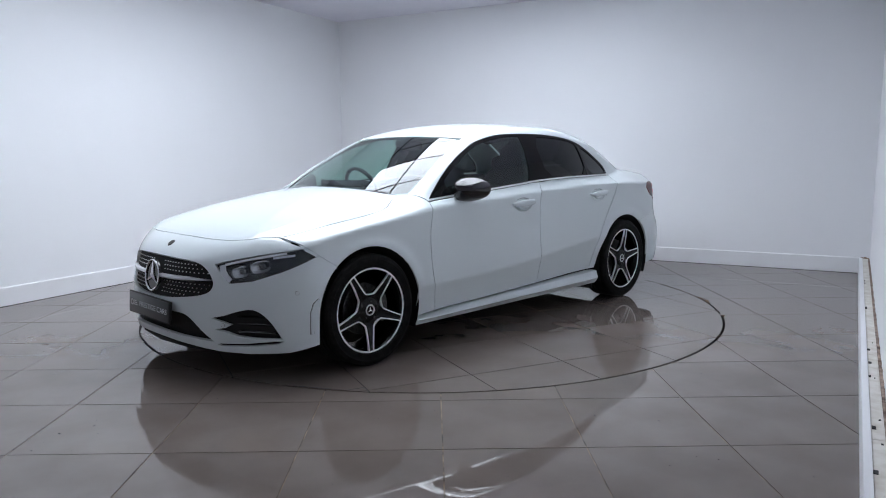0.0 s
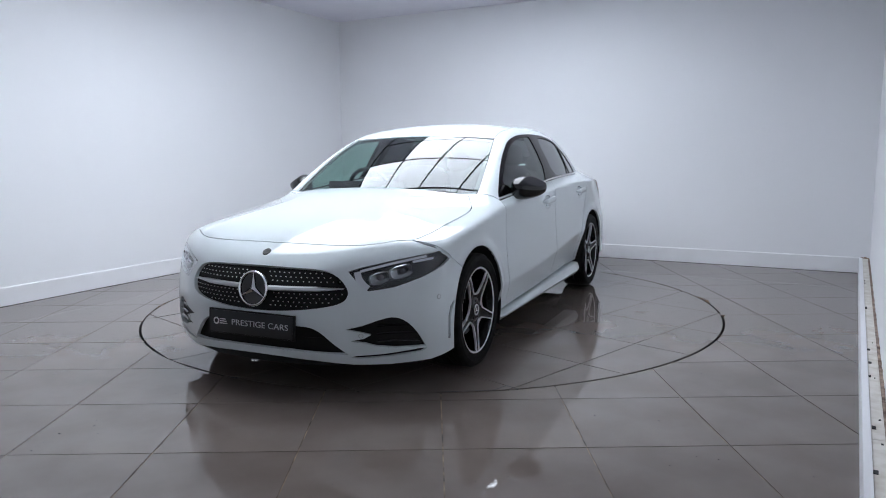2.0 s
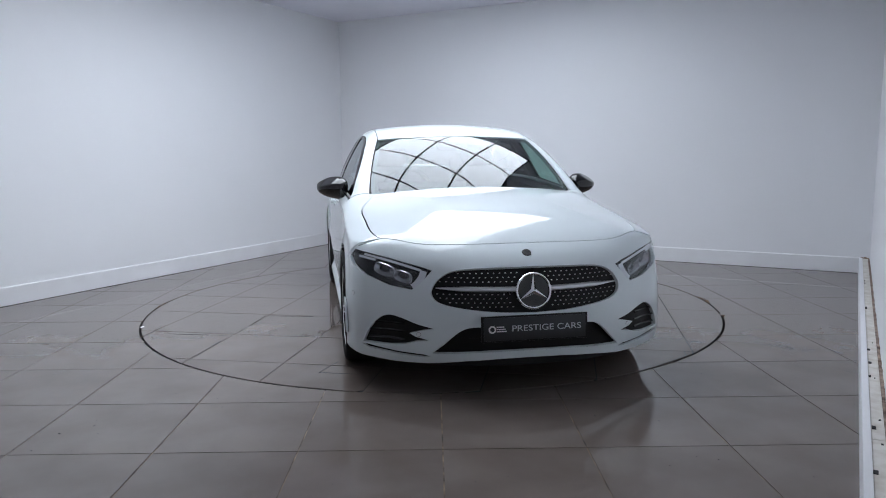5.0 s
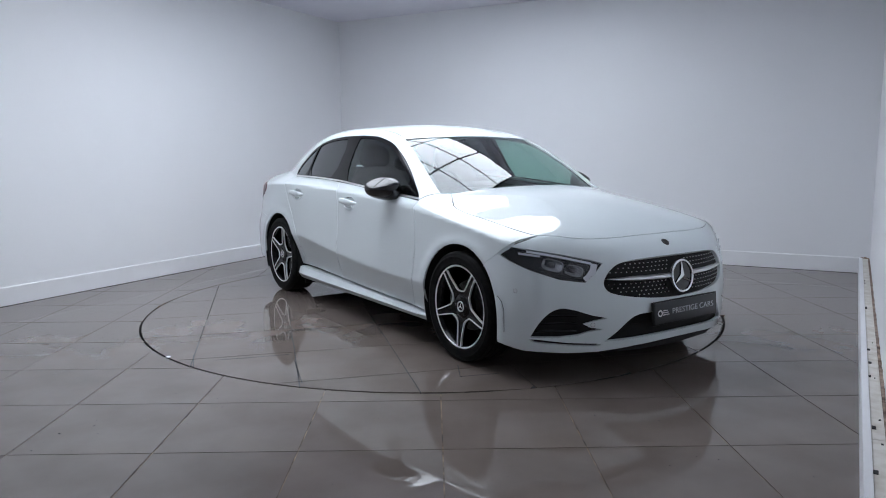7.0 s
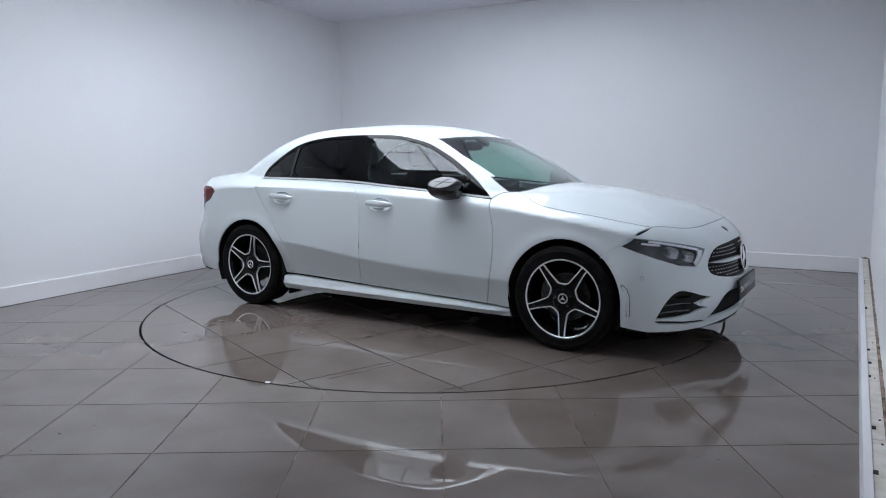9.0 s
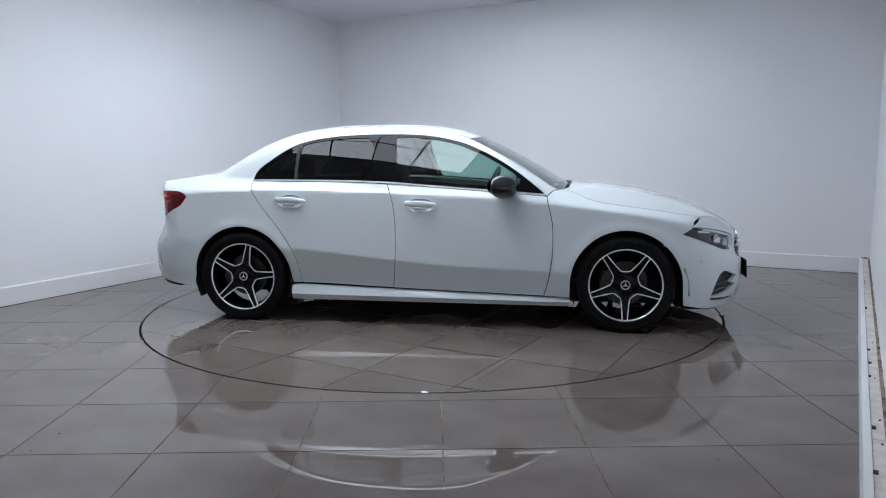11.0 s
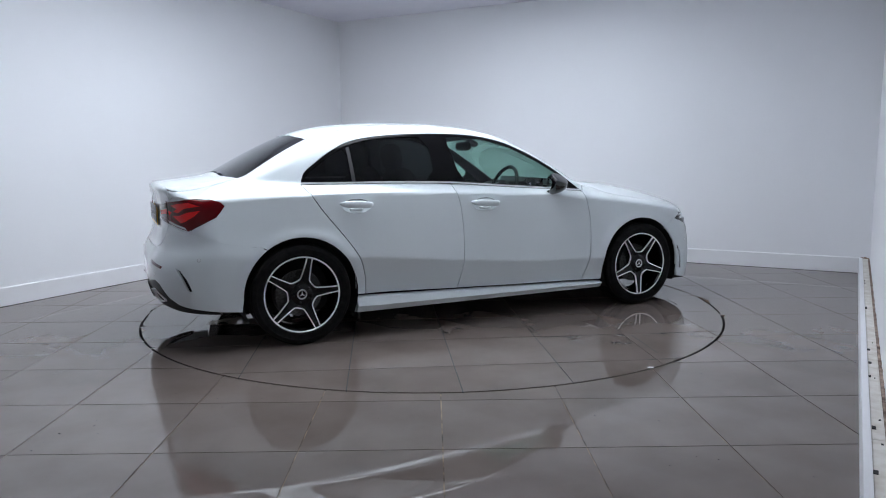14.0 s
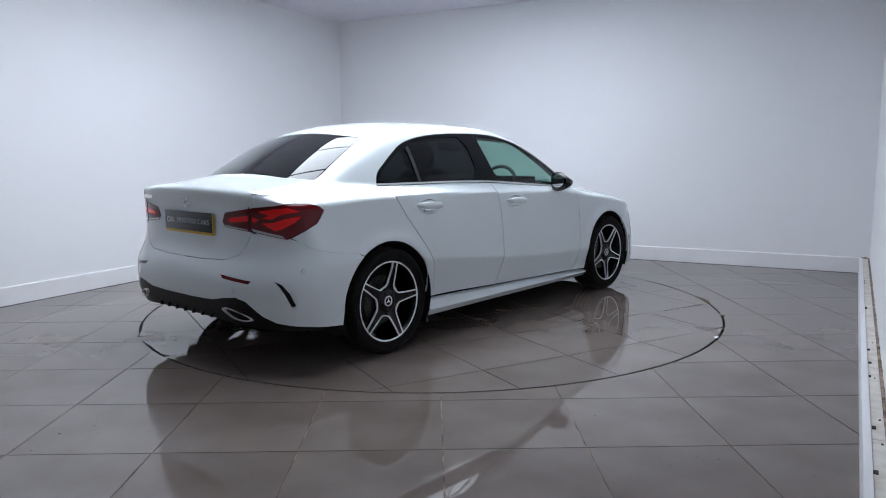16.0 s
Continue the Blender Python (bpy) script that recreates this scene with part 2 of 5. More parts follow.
def thin_glass(name, tint, base=0.06):
    """A thin pane: tinted, and glossier towards grazing views."""
    m = bpy.data.materials.new(name)
    m.use_nodes = True
    nt = m.node_tree
    nt.nodes.remove(nt.nodes["Principled BSDF"])
    out = nt.nodes["Material Output"]
    t, g, mix, lw, pw, rng = [nt.nodes.new(k) for k in ("ShaderNodeBsdfTransparent", "ShaderNodeBsdfGlossy", "ShaderNodeMixShader", "ShaderNodeLayerWeight", "ShaderNodeMath", "ShaderNodeMapRange")]
    t.inputs["Color"].default_value = (*tint, 1)
    g.inputs["Color"].default_value = (0.97, 0.99, 1.0, 1)
    g.inputs["Roughness"].default_value = 0.0
    lw.inputs["Blend"].default_value = 0.5
    pw.operation, pw.inputs[1].default_value = "POWER", 4.0
    rng.inputs["To Min"].default_value = base
    nt.links.new(lw.outputs["Facing"], pw.inputs[0])
    nt.links.new(pw.outputs[0], rng.inputs["Value"])
    nt.links.new(rng.outputs["Result"], mix.inputs[0])
    nt.links.new(t.outputs[0], mix.inputs[1])
    nt.links.new(g.outputs[0], mix.inputs[2])
    nt.links.new(mix.outputs[0], out.inputs["Surface"])
    return m


clear_glass = thin_glass("green_tinted_glass", (0.56, 0.77, 0.70), 0.06)
privacy_glass = thin_glass("dark_privacy_glass", (0.034, 0.035, 0.038), 0.034)
lens_glass = thin_glass("lamp_cover_glass", (0.96, 0.97, 0.98), 0.035)
# ---------------------------------------------------------------- the car's skin, as smooth functions
CAR_X, CAR_Y = 0.0914, 0.0984        # where the car's middle stands on the turntable


def curve(*pairs, soft=0.0):
    """A smooth curve through (x, value) pairs; soft: how far its bends are rounded off."""
    xs, ys = np.array([p[0] for p in pairs], float), np.array([p[1] for p in pairs], float)
    h, d = np.diff(xs), np.diff(ys) / np.diff(xs)
    m = np.empty(len(xs))
    m[0], m[-1] = d[0], d[-1]
    m[1:-1] = (d[:-1] * h[1:] + d[1:] * h[:-1]) / (h[1:] + h[:-1])
    m[1:-1][d[:-1] * d[1:] <= 0] = 0

    def raw(x):
        x = np.clip(np.asarray(x, float), xs[0], xs[-1])
        i = np.clip(np.searchsorted(xs, x) - 1, 0, len(xs) - 2)
        t = (x - xs[i]) / h[i]
        return (ys[i] * (1 + 2 * t) + m[i] * h[i] * t) * (1 - t) ** 2 + (ys[i + 1] * (3 - 2 * t) + m[i + 1] * h[i] * (t - 1)) * t * t

    if not soft:
        return raw
    step = soft / 24
    gx = np.arange(xs[0], xs[-1] + step, step)
    gy = raw(gx)
    k = np.exp(-0.5 * (np.arange(-72, 73) * step / soft) ** 2)
    k /= k.sum()
    lead, trail = gy[0] - m[0] * step * np.arange(72, 0, -1), gy[-1] + m[-1] * step * np.arange(1, 73)
    gy = np.convolve(np.concatenate([lead, gy, trail]), k, "valid")
    return lambda x: np.interp(x, gx, gy)


def smax(a, b, r):
    return np.maximum(a, b) + np.maximum(r - np.abs(a - b), 0) ** 2 / (4 * r)


def smin(a, b, r):
    return -smax(-a, -b, r)


# half width at the widest height, along the car
wide = curve((-2.35, 0.76), (-2.1, 0.845), (-1.9, 0.876), (-1.7, 0.891), (-1.36, 0.893), (-0.9, 0.895), (0.0, 0.898), (0.9, 0.894), (1.36, 0.893), (1.6, 0.892), (1.8, 0.888), (2.0, 0.85), (2.3, 0.74), soft=0.08)
crease = curve((-2.2, 0.915), (-1.93, 0.934), (-1.46, 0.957), (-0.82, 0.953), (-0.24, 0.935), (0.15, 0.917), (0.85, 0.878), (1.185, 0.844), (1.4, 0.818), (1.62, 0.787), (2.0, 0.70), (2.3, 0.60), soft=0.08)
low_crease = curve((-2.2, 0.62), (-1.286, 0.565), (-0.83, 0.529), (-0.25, 0.47), (0.15, 0.435), (0.76, 0.409), (1.6, 0.40), (2.2, 0.40), soft=0.08)
shoulder = curve((-2.3, 1.6), (-1.75, 2.0), (-1.3, 2.2), (-0.9, 1.5), (-0.3, 1.05), (0.7, 1.05), (0.92, 1.6), (1.15, 3.4), (1.5, 4.4), (2.0, 3.2), (2.3, 2.0), soft=0.07)
crease_in = curve((-2.2, 0.085), (-1.8, 0.065), (-1.4, 0.028), (-1.0, 0.034), (0.9, 0.034), (1.3, 0.026), (1.7, 0.03), (2.2, 0.06), soft=0.08)
tuck = curve((-2.2, 0.0), (-1.75, 0.0), (-1.2, 0.14), (-0.7, 0.32), (0.7, 0.32), (1.2, 0.10), (1.6, 0.0), (2.2, -0.06), soft=0.08)
crease_round = curve((-2.3, 0.05), (-1.7, 0.035), (-1.2, 0.014), (0.5, 0.013), (0.95, 0.04), (1.2, 0.09), (2.3, 0.12), soft=0.08)
belt_y = curve((-2.0, 0.66), (-1.7, 0.672), (-1.31, 0.737), (-1.0, 0.778), (-0.5, 0.812), (0.0, 0.822), (0.4, 0.818), (0.83, 0.800), (1.2, 0.77), soft=0.08)
belt_z = curve((-1.8, 1.02), (-1.31, 1.018), (-0.975, 1.015), (-0.67, 1.013), (-0.275, 1.002), (-0.04, 0.983), (0.37, 0.953), (0.62, 0.934), (0.845, 0.914), (1.2, 0.88), soft=0.06)
deck_z = curve((-2.35, 0.99), (-2.22, 1.015), (-2.16, 1.035), (-2.08, 1.043), (-1.93, 1.062), (-1.77, 1.083), (-1.5, 1.09), (-0.5, 1.06), (0.6, 1.0), (1.0, 0.990), (1.1, 0.982), (1.325, 0.959), (1.555, 0.921), (1.79, 0.862), (1.95, 0.803), (2.06, 0.748), (2.14, 0.700), (2.2, 0.65), (2.3, 0.52), soft=0.05)
deck_drop = curve((-2.3, 0.05), (-1.8, 0.05), (-1.2, 0.04), (0.8, 0.05), (1.1, 0.066), (1.45, 0.071), (1.67, 0.068), (1.85, 0.056), (2.1, 0.045), (2.3, 0.04), soft=0.08)
roof_z = curve((-2.6, 0.40), (-2.1, 0.89), (-1.9, 1.012), (-1.76, 1.095), (-1.5, 1.236), (-1.26, 1.348), (-1.1, 1.397), (-0.9, 1.426), (-0.6, 1.441), (-0.4, 1.443), (-0.18, 1.437), (0.04, 1.414), (0.20, 1.380), (0.45, 1.273), (0.72, 1.131), (0.97, 0.983), (1.2, 0.839), (1.8, 0.30), (2.4, -0.2), soft=0.075)
roof_drop = curve((-1.9, 0.10), (-1.3, 0.075), (-0.8, 0.05), (0.0, 0.048), (0.3, 0.043), (0.6, 0.047), (1.0, 0.060), soft=0.12)
glass_drop = curve((-1.9, 0.10), (-1.3, 0.075), (-0.8, 0.05), (0.0, 0.05), (0.3, 0.050), (0.6, 0.058), (1.0, 0.075), soft=0.12)
nose_x = curve((0.1, 2.20), (0.2, 2.235), (0.3, 2.252), (0.42, 2.250), (0.54, 2.232), (0.64, 2.205), (0.72, 2.160), (0.8, 2.09), (0.95, 1.9), soft=0.02)
nose_sweep = curve((0.0, 0.0), (0.15, 0.006), (0.267, 0.022), (0.4, 0.062), (0.5, 0.110), (0.6, 0.164), (0.7, 0.234), (0.78, 0.292), (0.84, 0.350), (0.88, 0.405), (0.92, 0.50), (1.0, 0.8), soft=0.03)
tail_x = curve((0.1, 2.12), (0.25, 2.19), (0.40, 2.235), (0.50, 2.235), (0.60, 2.205), (0.64, 2.18), (0.76, 2.152), (0.88, 2.149), (0.95, 2.158), (1.0, 2.172), (1.03, 2.18), (1.1, 2.20), soft=0.016)
tail_sweep = curve((0.0, 0.0), (0.2, 0.001), (0.3, 0.004), (0.45, 0.012), (0.6, 0.045), (0.7, 0.090), (0.76, 0.128), (0.81, 0.176), (0.85, 0.236), (0.89, 0.33), (1.0, 0.7), soft=0.03)
WHEEL_X, WHEEL_Z, ARCH_R = 1.3645, 0.325, 0.366


def side_y(x, z):
    """Half width of the lower body."""
    w, zc, zl = wide(x), crease(x), low_crease(x)
    cin, tk = crease_in(x), tuck(x)
    mid = w - cin * (z - zl) / np.maximum(zc - zl, 0.05)
    y = smin(mid, w + (z - zl) * np.maximum(tk, 0.0) + np.where(tk < 0, (z - zl) * tk, 0), 0.004)
    y = smin(y, w - cin - (z - zc) * shoulder(x), crease_round(x))
    for wx in (WHEEL_X, -WHEEL_X):
        r = np.hypot(x - wx, z - WHEEL_Z)
        y = y + 0.010 * np.exp(-((r - 0.385) / 0.045) ** 2) * np.clip((z - 0.30) / 0.2, 0, 1) * np.clip((0.80 - z) / 0.1, 0, 1)
    return y


def lower(x, y, z):
    """Below the windows: negative inside."""
    a = np.abs(y)
    f = a - side_y(x, z)
    f = smax(f * 0.9, z - (deck_z(x) - deck_drop(x) * (a / 0.75) ** 2.4), 0.02)
    f = smax(f, x - (nose_x(z) - nose_sweep(a)), 0.055)
    return smax(f, -x - (tail_x(z) - tail_sweep(a)), 0.045)


def cabin(x, y, z):
    """Roof, pillars and glass: negative inside."""
    a, dz = np.abs(y), z - belt_z(x)
    f = a - (belt_y(x) - 0.38 * np.maximum(dz, -0.03) - 0.42 * np.clip(dz, 0, 1) ** 2)
    f = smax(f, belt_z(x) - 0.10 - z, 0.02)
    return smax(f * 0.87, (z - (roof_z(x) - roof_drop(x) * (a / 0.6) ** 2)) * 0.9, 0.06)


def screens(x, y, z):
    """The even surface that windscreen, roof and rear screen share."""
    return (z - (roof_z(x) - glass_drop(x) * (np.abs(y) / 0.6) ** 2)) * 0.9


def skin(x, y, z):
    return smin(lower(x, y, z), cabin(x, y, z), 0.03)


def slope(f, p, e=3e-3):
    """Outward normals of a skin at points p."""
    g = np.stack([f(*(p + np.eye(3)[i] * e).T) - f(*(p - np.eye(3)[i] * e).T) for i in range(3)], -1)
    return g / np.maximum(np.linalg.norm(g, axis=1, keepdims=True), 1e-9)


def cast(f, o, d, far=2.6, steps=90):
    """Where rays from inside (origins o, ways d) leave the skin f."""
    ts = np.linspace(0.02, far, steps)
    v = np.stack([f(*(o + d * t).T) for t in ts], 1)
    last = steps - 1 - np.argmax((v < 0)[:, ::-1], 1)
    last = np.clip(last, 0, steps - 2)
    lo, hi = ts[last], ts[last + 1]
    for _ in range(26):
        m = (lo + hi) / 2
        inside = f(*(o + d * m[:, None]).T) < 0
        lo, hi = np.where(inside, m, lo), np.where(inside, hi, m)
    return o + d * ((lo + hi) / 2)[:, None]


class Wrap:
    """A way to unroll the skin: about the car's long axis, or about an upright axis near one end."""

    def __init__(self, kind, at):
        self.kind, self.at = kind, at

    def flat(self, p):
        p = np.atleast_2d(p)
        if self.kind == "long":
            return np.stack([p[:, 0], np.arctan2(p[:, 2] - self.at, p[:, 1]) * 0.8], 1)
        s = 1 if self.at > 0 else -1
        return np.stack([np.arctan2(p[:, 1], (p[:, 0] - self.at) * s) * 1.0, p[:, 2]], 1)

    def lift(self, q, f):
        q = np.atleast_2d(q)
        n = len(q)
        o, d = np.zeros((n, 3)), np.zeros((n, 3))
        if self.kind == "long":
            o[:, 0], o[:, 2] = q[:, 0], self.at
            d[:, 1], d[:, 2] = np.cos(q[:, 1] / 0.8), np.sin(q[:, 1] / 0.8)
        else:
            s = 1 if self.at > 0 else -1
            o[:, 0], o[:, 2] = self.at, q[:, 1]
            d[:, 0], d[:, 1] = s * np.cos(q[:, 0]), np.sin(q[:, 0])
        return cast(f, o, d)


LONG, FRONT, REAR = Wrap("long", 0.45), Wrap("front", 1.15), Wrap("rear", -1.15)


def from_side(points, f=skin):
    """Places on the car's left side for (x, z) pairs."""
    p = np.array(points, float)
    o = np.stack([p[:, 0], np.zeros(len(p)), p[:, 1]], 1)
    return cast(f, o, np.tile([0.0, 1.0, 0.0], (len(p), 1)), 1.2)


def from_top(points, f=skin):
    p = np.array(points, float)
    o = np.stack([p[:, 0], p[:, 1], np.full(len(p), 0.45)], 1)
    return cast(f, o, np.tile([0.0, 0.0, 1.0], (len(p), 1)), 1.2)


def from_end(points, sign, f=skin):
    """Places on the nose (sign 1) or tail (sign -1) for (y, z) pairs."""
    p = np.array(points, float)
    o = np.stack([np.full(len(p), sign * 1.0), p[:, 0], p[:, 1]], 1)
    return cast(f, o, np.tile([float(sign), 0.0, 0.0], (len(p), 1)), 1.6)
# ---------------------------------------------------------------- panels cut from the skin
from mathutils.geometry import delaunay_2d_cdt

car = empty("car", label="glossy white four-door saloon with black alloy wheels on a turntable", category="car")


def cut_line(points, step):
    """A closed outline with its long sides split."""
    out = []
    n = len(points)
    for i in range(n):
        a, b = points[i], points[(i + 1) % n]
        k = max(1, int(np.linalg.norm(b - a) / step + 0.5))
        out += [a + (b - a) * j / k for j in range(k)]
    return np.array(out)


def rounded(points, rounds=2):
    """Corner cutting, to turn a coarse outline into a smooth one; keeps sharp corners given as a fourth value of 1."""
    p = np.array(points, float)
    for _ in range(rounds):
        q = []
        for i in range(len(p)):
            a, b, c = p[i - 1], p[i], p[(i + 1) % len(p)]
            if p.shape[1] == 4 and b[3] > 0.5:
                q.append(b)
            else:
                l, r = b + (a - b) * 0.25, b + (c - b) * 0.25
                if p.shape[1] == 4:
                    l[3] = r[3] = 0
                q += [l, r]
        p = np.array(q)
    return p


def inset(poly, d):
    """Move a closed 2D outline inward by d."""
    if d == 0:
        return poly
    area = np.sum(poly[:, 0] * np.roll(poly[:, 1], -1) - np.roll(poly[:, 0], -1) * poly[:, 1])
    e = np.roll(poly, -1, 0) - poly
    e /= np.maximum(np.linalg.norm(e, axis=1, keepdims=True), 1e-9)
    nrm = np.stack([-e[:, 1], e[:, 0]], 1) * (1 if area > 0 else -1)
    m = nrm + np.roll(nrm, 1, 0)
    m /= np.maximum((m * m).sum(1, keepdims=True) / 2, 0.35)
    return poly + m * d


def within(poly, pts):
    x, y = pts[:, 0:1], pts[:, 1:2]
    x0, y0 = poly[:, 0], poly[:, 1]
    x1, y1 = np.roll(x0, -1), np.roll(y0, -1)
    crossing = ((y0 > y) != (y1 > y)) & (x < (x1 - x0) * (y - y0) / np.where(y1 == y0, 1e-12, y1 - y0) + x0)
    return crossing.sum(1) % 2 == 1


def near_line(poly, pts, d):
    a, b = poly, np.roll(poly, -1, 0)
    ab = b - a
    l2 = np.maximum((ab * ab).sum(1), 1e-12)
    out = np.zeros(len(pts), bool)
    for i in range(0, len(pts), 2000):
        q = pts[i:i + 2000]
        t = np.clip(((q[:, None] - a) * ab).sum(2) / l2, 0, 1)
        out[i:i + 2000] = (np.linalg.norm(q[:, None] - (a + ab * t[..., None]), axis=2) < d).any(1)
    return out


def sheet(outline, wrap, f=skin, holes=(), step=0.025, gap=0.002, lift=0.0, flange=0.012):
    """A piece of the skin inside an outline of places, as points, normals and faces, with its edges turned in."""
    rings = [inset(cut_line(wrap.flat(np.array(outline)[:, :3]), step * 0.8), gap)]
    for h in holes:
        rings.append(inset(cut_line(wrap.flat(np.array(h)[:, :3]), step * 0.6), -gap * 0.5))
    lo, hi = rings[0].min(0), rings[0].max(0)
    gx, gy = np.meshgrid(np.arange(lo[0] + step / 2, hi[0], step), np.arange(lo[1] + step / 2, hi[1], step))
    gx = gx + (np.arange(gx.shape[0]) % 2)[:, None] * step / 2
    g = np.stack([gx.ravel(), gy.ravel()], 1)
    keep = within(rings[0], g)
    for h in rings[1:]:
        keep &= ~within(h, g)
    g = g[keep]
    for r in rings:
        if len(g):
            g = g[~near_line(r, g, step * 0.45)]
    edges, base, pts = [], 0, []
    for r in rings:
        n = len(r)
        edges += [(base + i, base + (i + 1) % n) for i in range(n)]
        base += n
        pts.append(r)
    pts = np.concatenate(pts + [g])
    vs, _, fs, _, _, _ = delaunay_2d_cdt([Vector(v) for v in pts.tolist()], edges, [], 0, 1e-6)
    q = np.array([tuple(v) for v in vs])
    tri = np.array([tuple(t) for t in fs])
    mid = q[tri].mean(1)
    ok = within(rings[0], mid)
    for h in rings[1:]:
        ok &= ~within(h, mid)
    tri = tri[ok]
    used = np.unique(tri)
    back = np.full(len(q), -1)
    back[used] = np.arange(len(used))
    q, tri = q[used], back[tri]
    p = wrap.lift(q, f)
    nrm = slope(f, p)
    p = p + nrm * lift
    # face the way of the normals
    fn = np.cross(p[tri[:, 1]] - p[tri[:, 0]], p[tri[:, 2]] - p[tri[:, 0]])
    flip = (fn * nrm[tri].mean(1)).sum(1) < 0
    tri[flip] = tri[flip][:, ::-1]
    faces = [tuple(int(i) for i in t) for t in tri]
    if flange:
        count = {}
        for a, b, c in faces:
            for e in ((a, b), (b, c), (c, a)):
                count[e] = 1
        rim = [e for e in count if (e[1], e[0]) not in count]
        extra, where = [], {}
        for e in rim:
            for v in e:
                if v not in where:
                    where[v] = len(p) + len(extra)
                    extra += [p[v] - nrm[v] * 0.0003, p[v] - nrm[v] * flange]
        for a, b in rim:
            ia, ib = where[a], where[b]
            faces.append((ib, ia, ia + 1, ib + 1))
        if extra:
            p = np.concatenate([p, np.array(extra)])
            nrm = np.concatenate([nrm, np.zeros((len(extra), 3))])
    return p, nrm, faces


def put(name, pieces, mat, parent=None, label="", mirror=False, shadow=True):
    """One mesh object from sheets; mirror: on the car's right side."""
    ps, ns, fs, base = [], [], [], 0
    for p, n, f in pieces:
        ps.append(p)
        ns.append(n)
        fs += [tuple(i + base for i in t) for t in f]
        base += len(p)
    p, n = np.concatenate(ps), np.concatenate(ns)
    if mirror:
        p, n = p * (1, -1, 1), n * (1, -1, 1)
        fs = [t[::-1] for t in fs]
    me = bpy.data.meshes.new(name)
    me.from_pydata(p.tolist(), [], fs)
    me.update()
    for f in me.polygons:
        f.use_smooth = True
    me.normals_split_custom_set_from_vertices(n.tolist())
    me.materials.append(mat)
    ob = new(name, me)
    ob.parent = parent or car
    if not parent:
        ob.location = (CAR_X, CAR_Y, 0)
    if label:
        tagged(ob, label)
    if not shadow:
        ob.visible_shadow = False
    return ob


def solid(name, bm, mat, parent=None, label="", smooth=True, sharp=35, mirror=False):
    """A mesh part of the car, built in the car's own space."""
    if mirror:
        bmesh.ops.scale(bm, vec=(1, -1, 1), verts=bm.verts)
        bmesh.ops.reverse_faces(bm, faces=bm.faces)
    for e in bm.edges:
        if len(e.link_faces) == 2 and e.calc_face_angle(0) > radians(sharp):
            e.smooth = False
    ob = part(name, bm, mat, parent or car, label, smooth)
    if not parent:
        ob.location = (CAR_X, CAR_Y, 0)
    return ob


def both(points):
    """A half outline from the middle line outward and back, with its mirror image."""
    p = np.array(points, float)
    return np.concatenate([p, (p * (1, -1, 1))[::-1]])


def arc(cx, a0, a1, r=ARCH_R, n=16):
    return [(cx + r * math.cos(radians(a0 + (a1 - a0) * i / n)), WHEEL_Z + r * math.sin(radians(a0 + (a1 - a0) * i / n))) for i in range(n + 1)]


def smooth_path(points, per=5):
    """Points along a smooth open path through the given ones."""
    p = np.array(points, float)
    s = np.arange(len(p))
    out = [curve(*zip(s, p[:, k]))(np.linspace(0, len(p) - 1, (len(p) - 1) * per + 1)) for k in range(p.shape[1])]
    return np.stack(out, 1)


# ---------------------------------------------------------------- outlines, on the car's left side
WINDOW_TOP = smooth_path([(-1.318, 1.020), (-1.284, 1.093), (-1.207, 1.154), (-1.091, 1.231), (-0.973, 1.286), (-0.815, 1.320), (-0.616, 1.339), (-0.415, 1.346), (-0.212, 1.345), (-0.007, 1.333), (0.2, 1.293), (0.326, 1.247), (0.48, 1.172), (0.65, 1.065), (0.835, 0.918)], 3)
BELT = smooth_path([(0.835, 0.916), (0.62, 0.934), (0.37, 0.953), (-0.04, 0.984), (-0.28, 1.002), (-0.67, 1.014), (-0.975, 1.016), (-1.318, 1.018)], 3)
DOOR_FRONT = smooth_path([(0.835, 0.914), (0.848, 0.852), (0.879, 0.69), (0.878, 0.528), (0.856, 0.364), (0.821, 0.232)], 3)
DOOR_MID = smooth_path([(-0.28, 0.999), (-0.252, 0.935), (-0.225, 0.831), (-0.211, 0.635), (-0.213, 0.476), (-0.226, 0.357), (-0.242, 0.262)], 3)
DOOR_BACK = smooth_path([(-1.318, 1.016), (-1.273, 0.943), (-1.202, 0.84), (-1.094, 0.705), (-1.022, 0.608), (-0.968, 0.517), (-0.934, 0.395), (-0.925, 0.283)], 3)
SCREEN_EDGE = smooth_path([(0.905, 0.685), (0.75, 0.662), (0.6, 0.636), (0.4, 0.594), (0.275, 0.565)], 4)
ROOF_EDGE = smooth_path([(0.275, 0.565), (0.1, 0.555), (-0.3, 0.550), (-0.8, 0.540), (-1.13, 0.510), (-1.22, 0.502)], 3)
REAR_EDGE = smooth_path([(-1.22, 0.502), (-1.35, 0.530), (-1.5, 0.556), (-1.69, 0.592)], 3)
LID_SIDE = smooth_path([(-1.69, 0.595), (-1.80, 0.632), (-1.95, 0.662), (-2.04, 0.662)], 3)
HOOD_SIDE = smooth_path([(0.945, 0.640), (1.04, 0.694), (1.14, 0.746), (1.3, 0.762), (1.45, 0.758), (1.67, 0.752), (1.80, 0.730), (1.848, 0.706)], 3)
HOOD_FRONT = smooth_path([(1.848, 0.706), (1.975, 0.545), (2.034, 0.35), (2.047, 0.0)], 4)
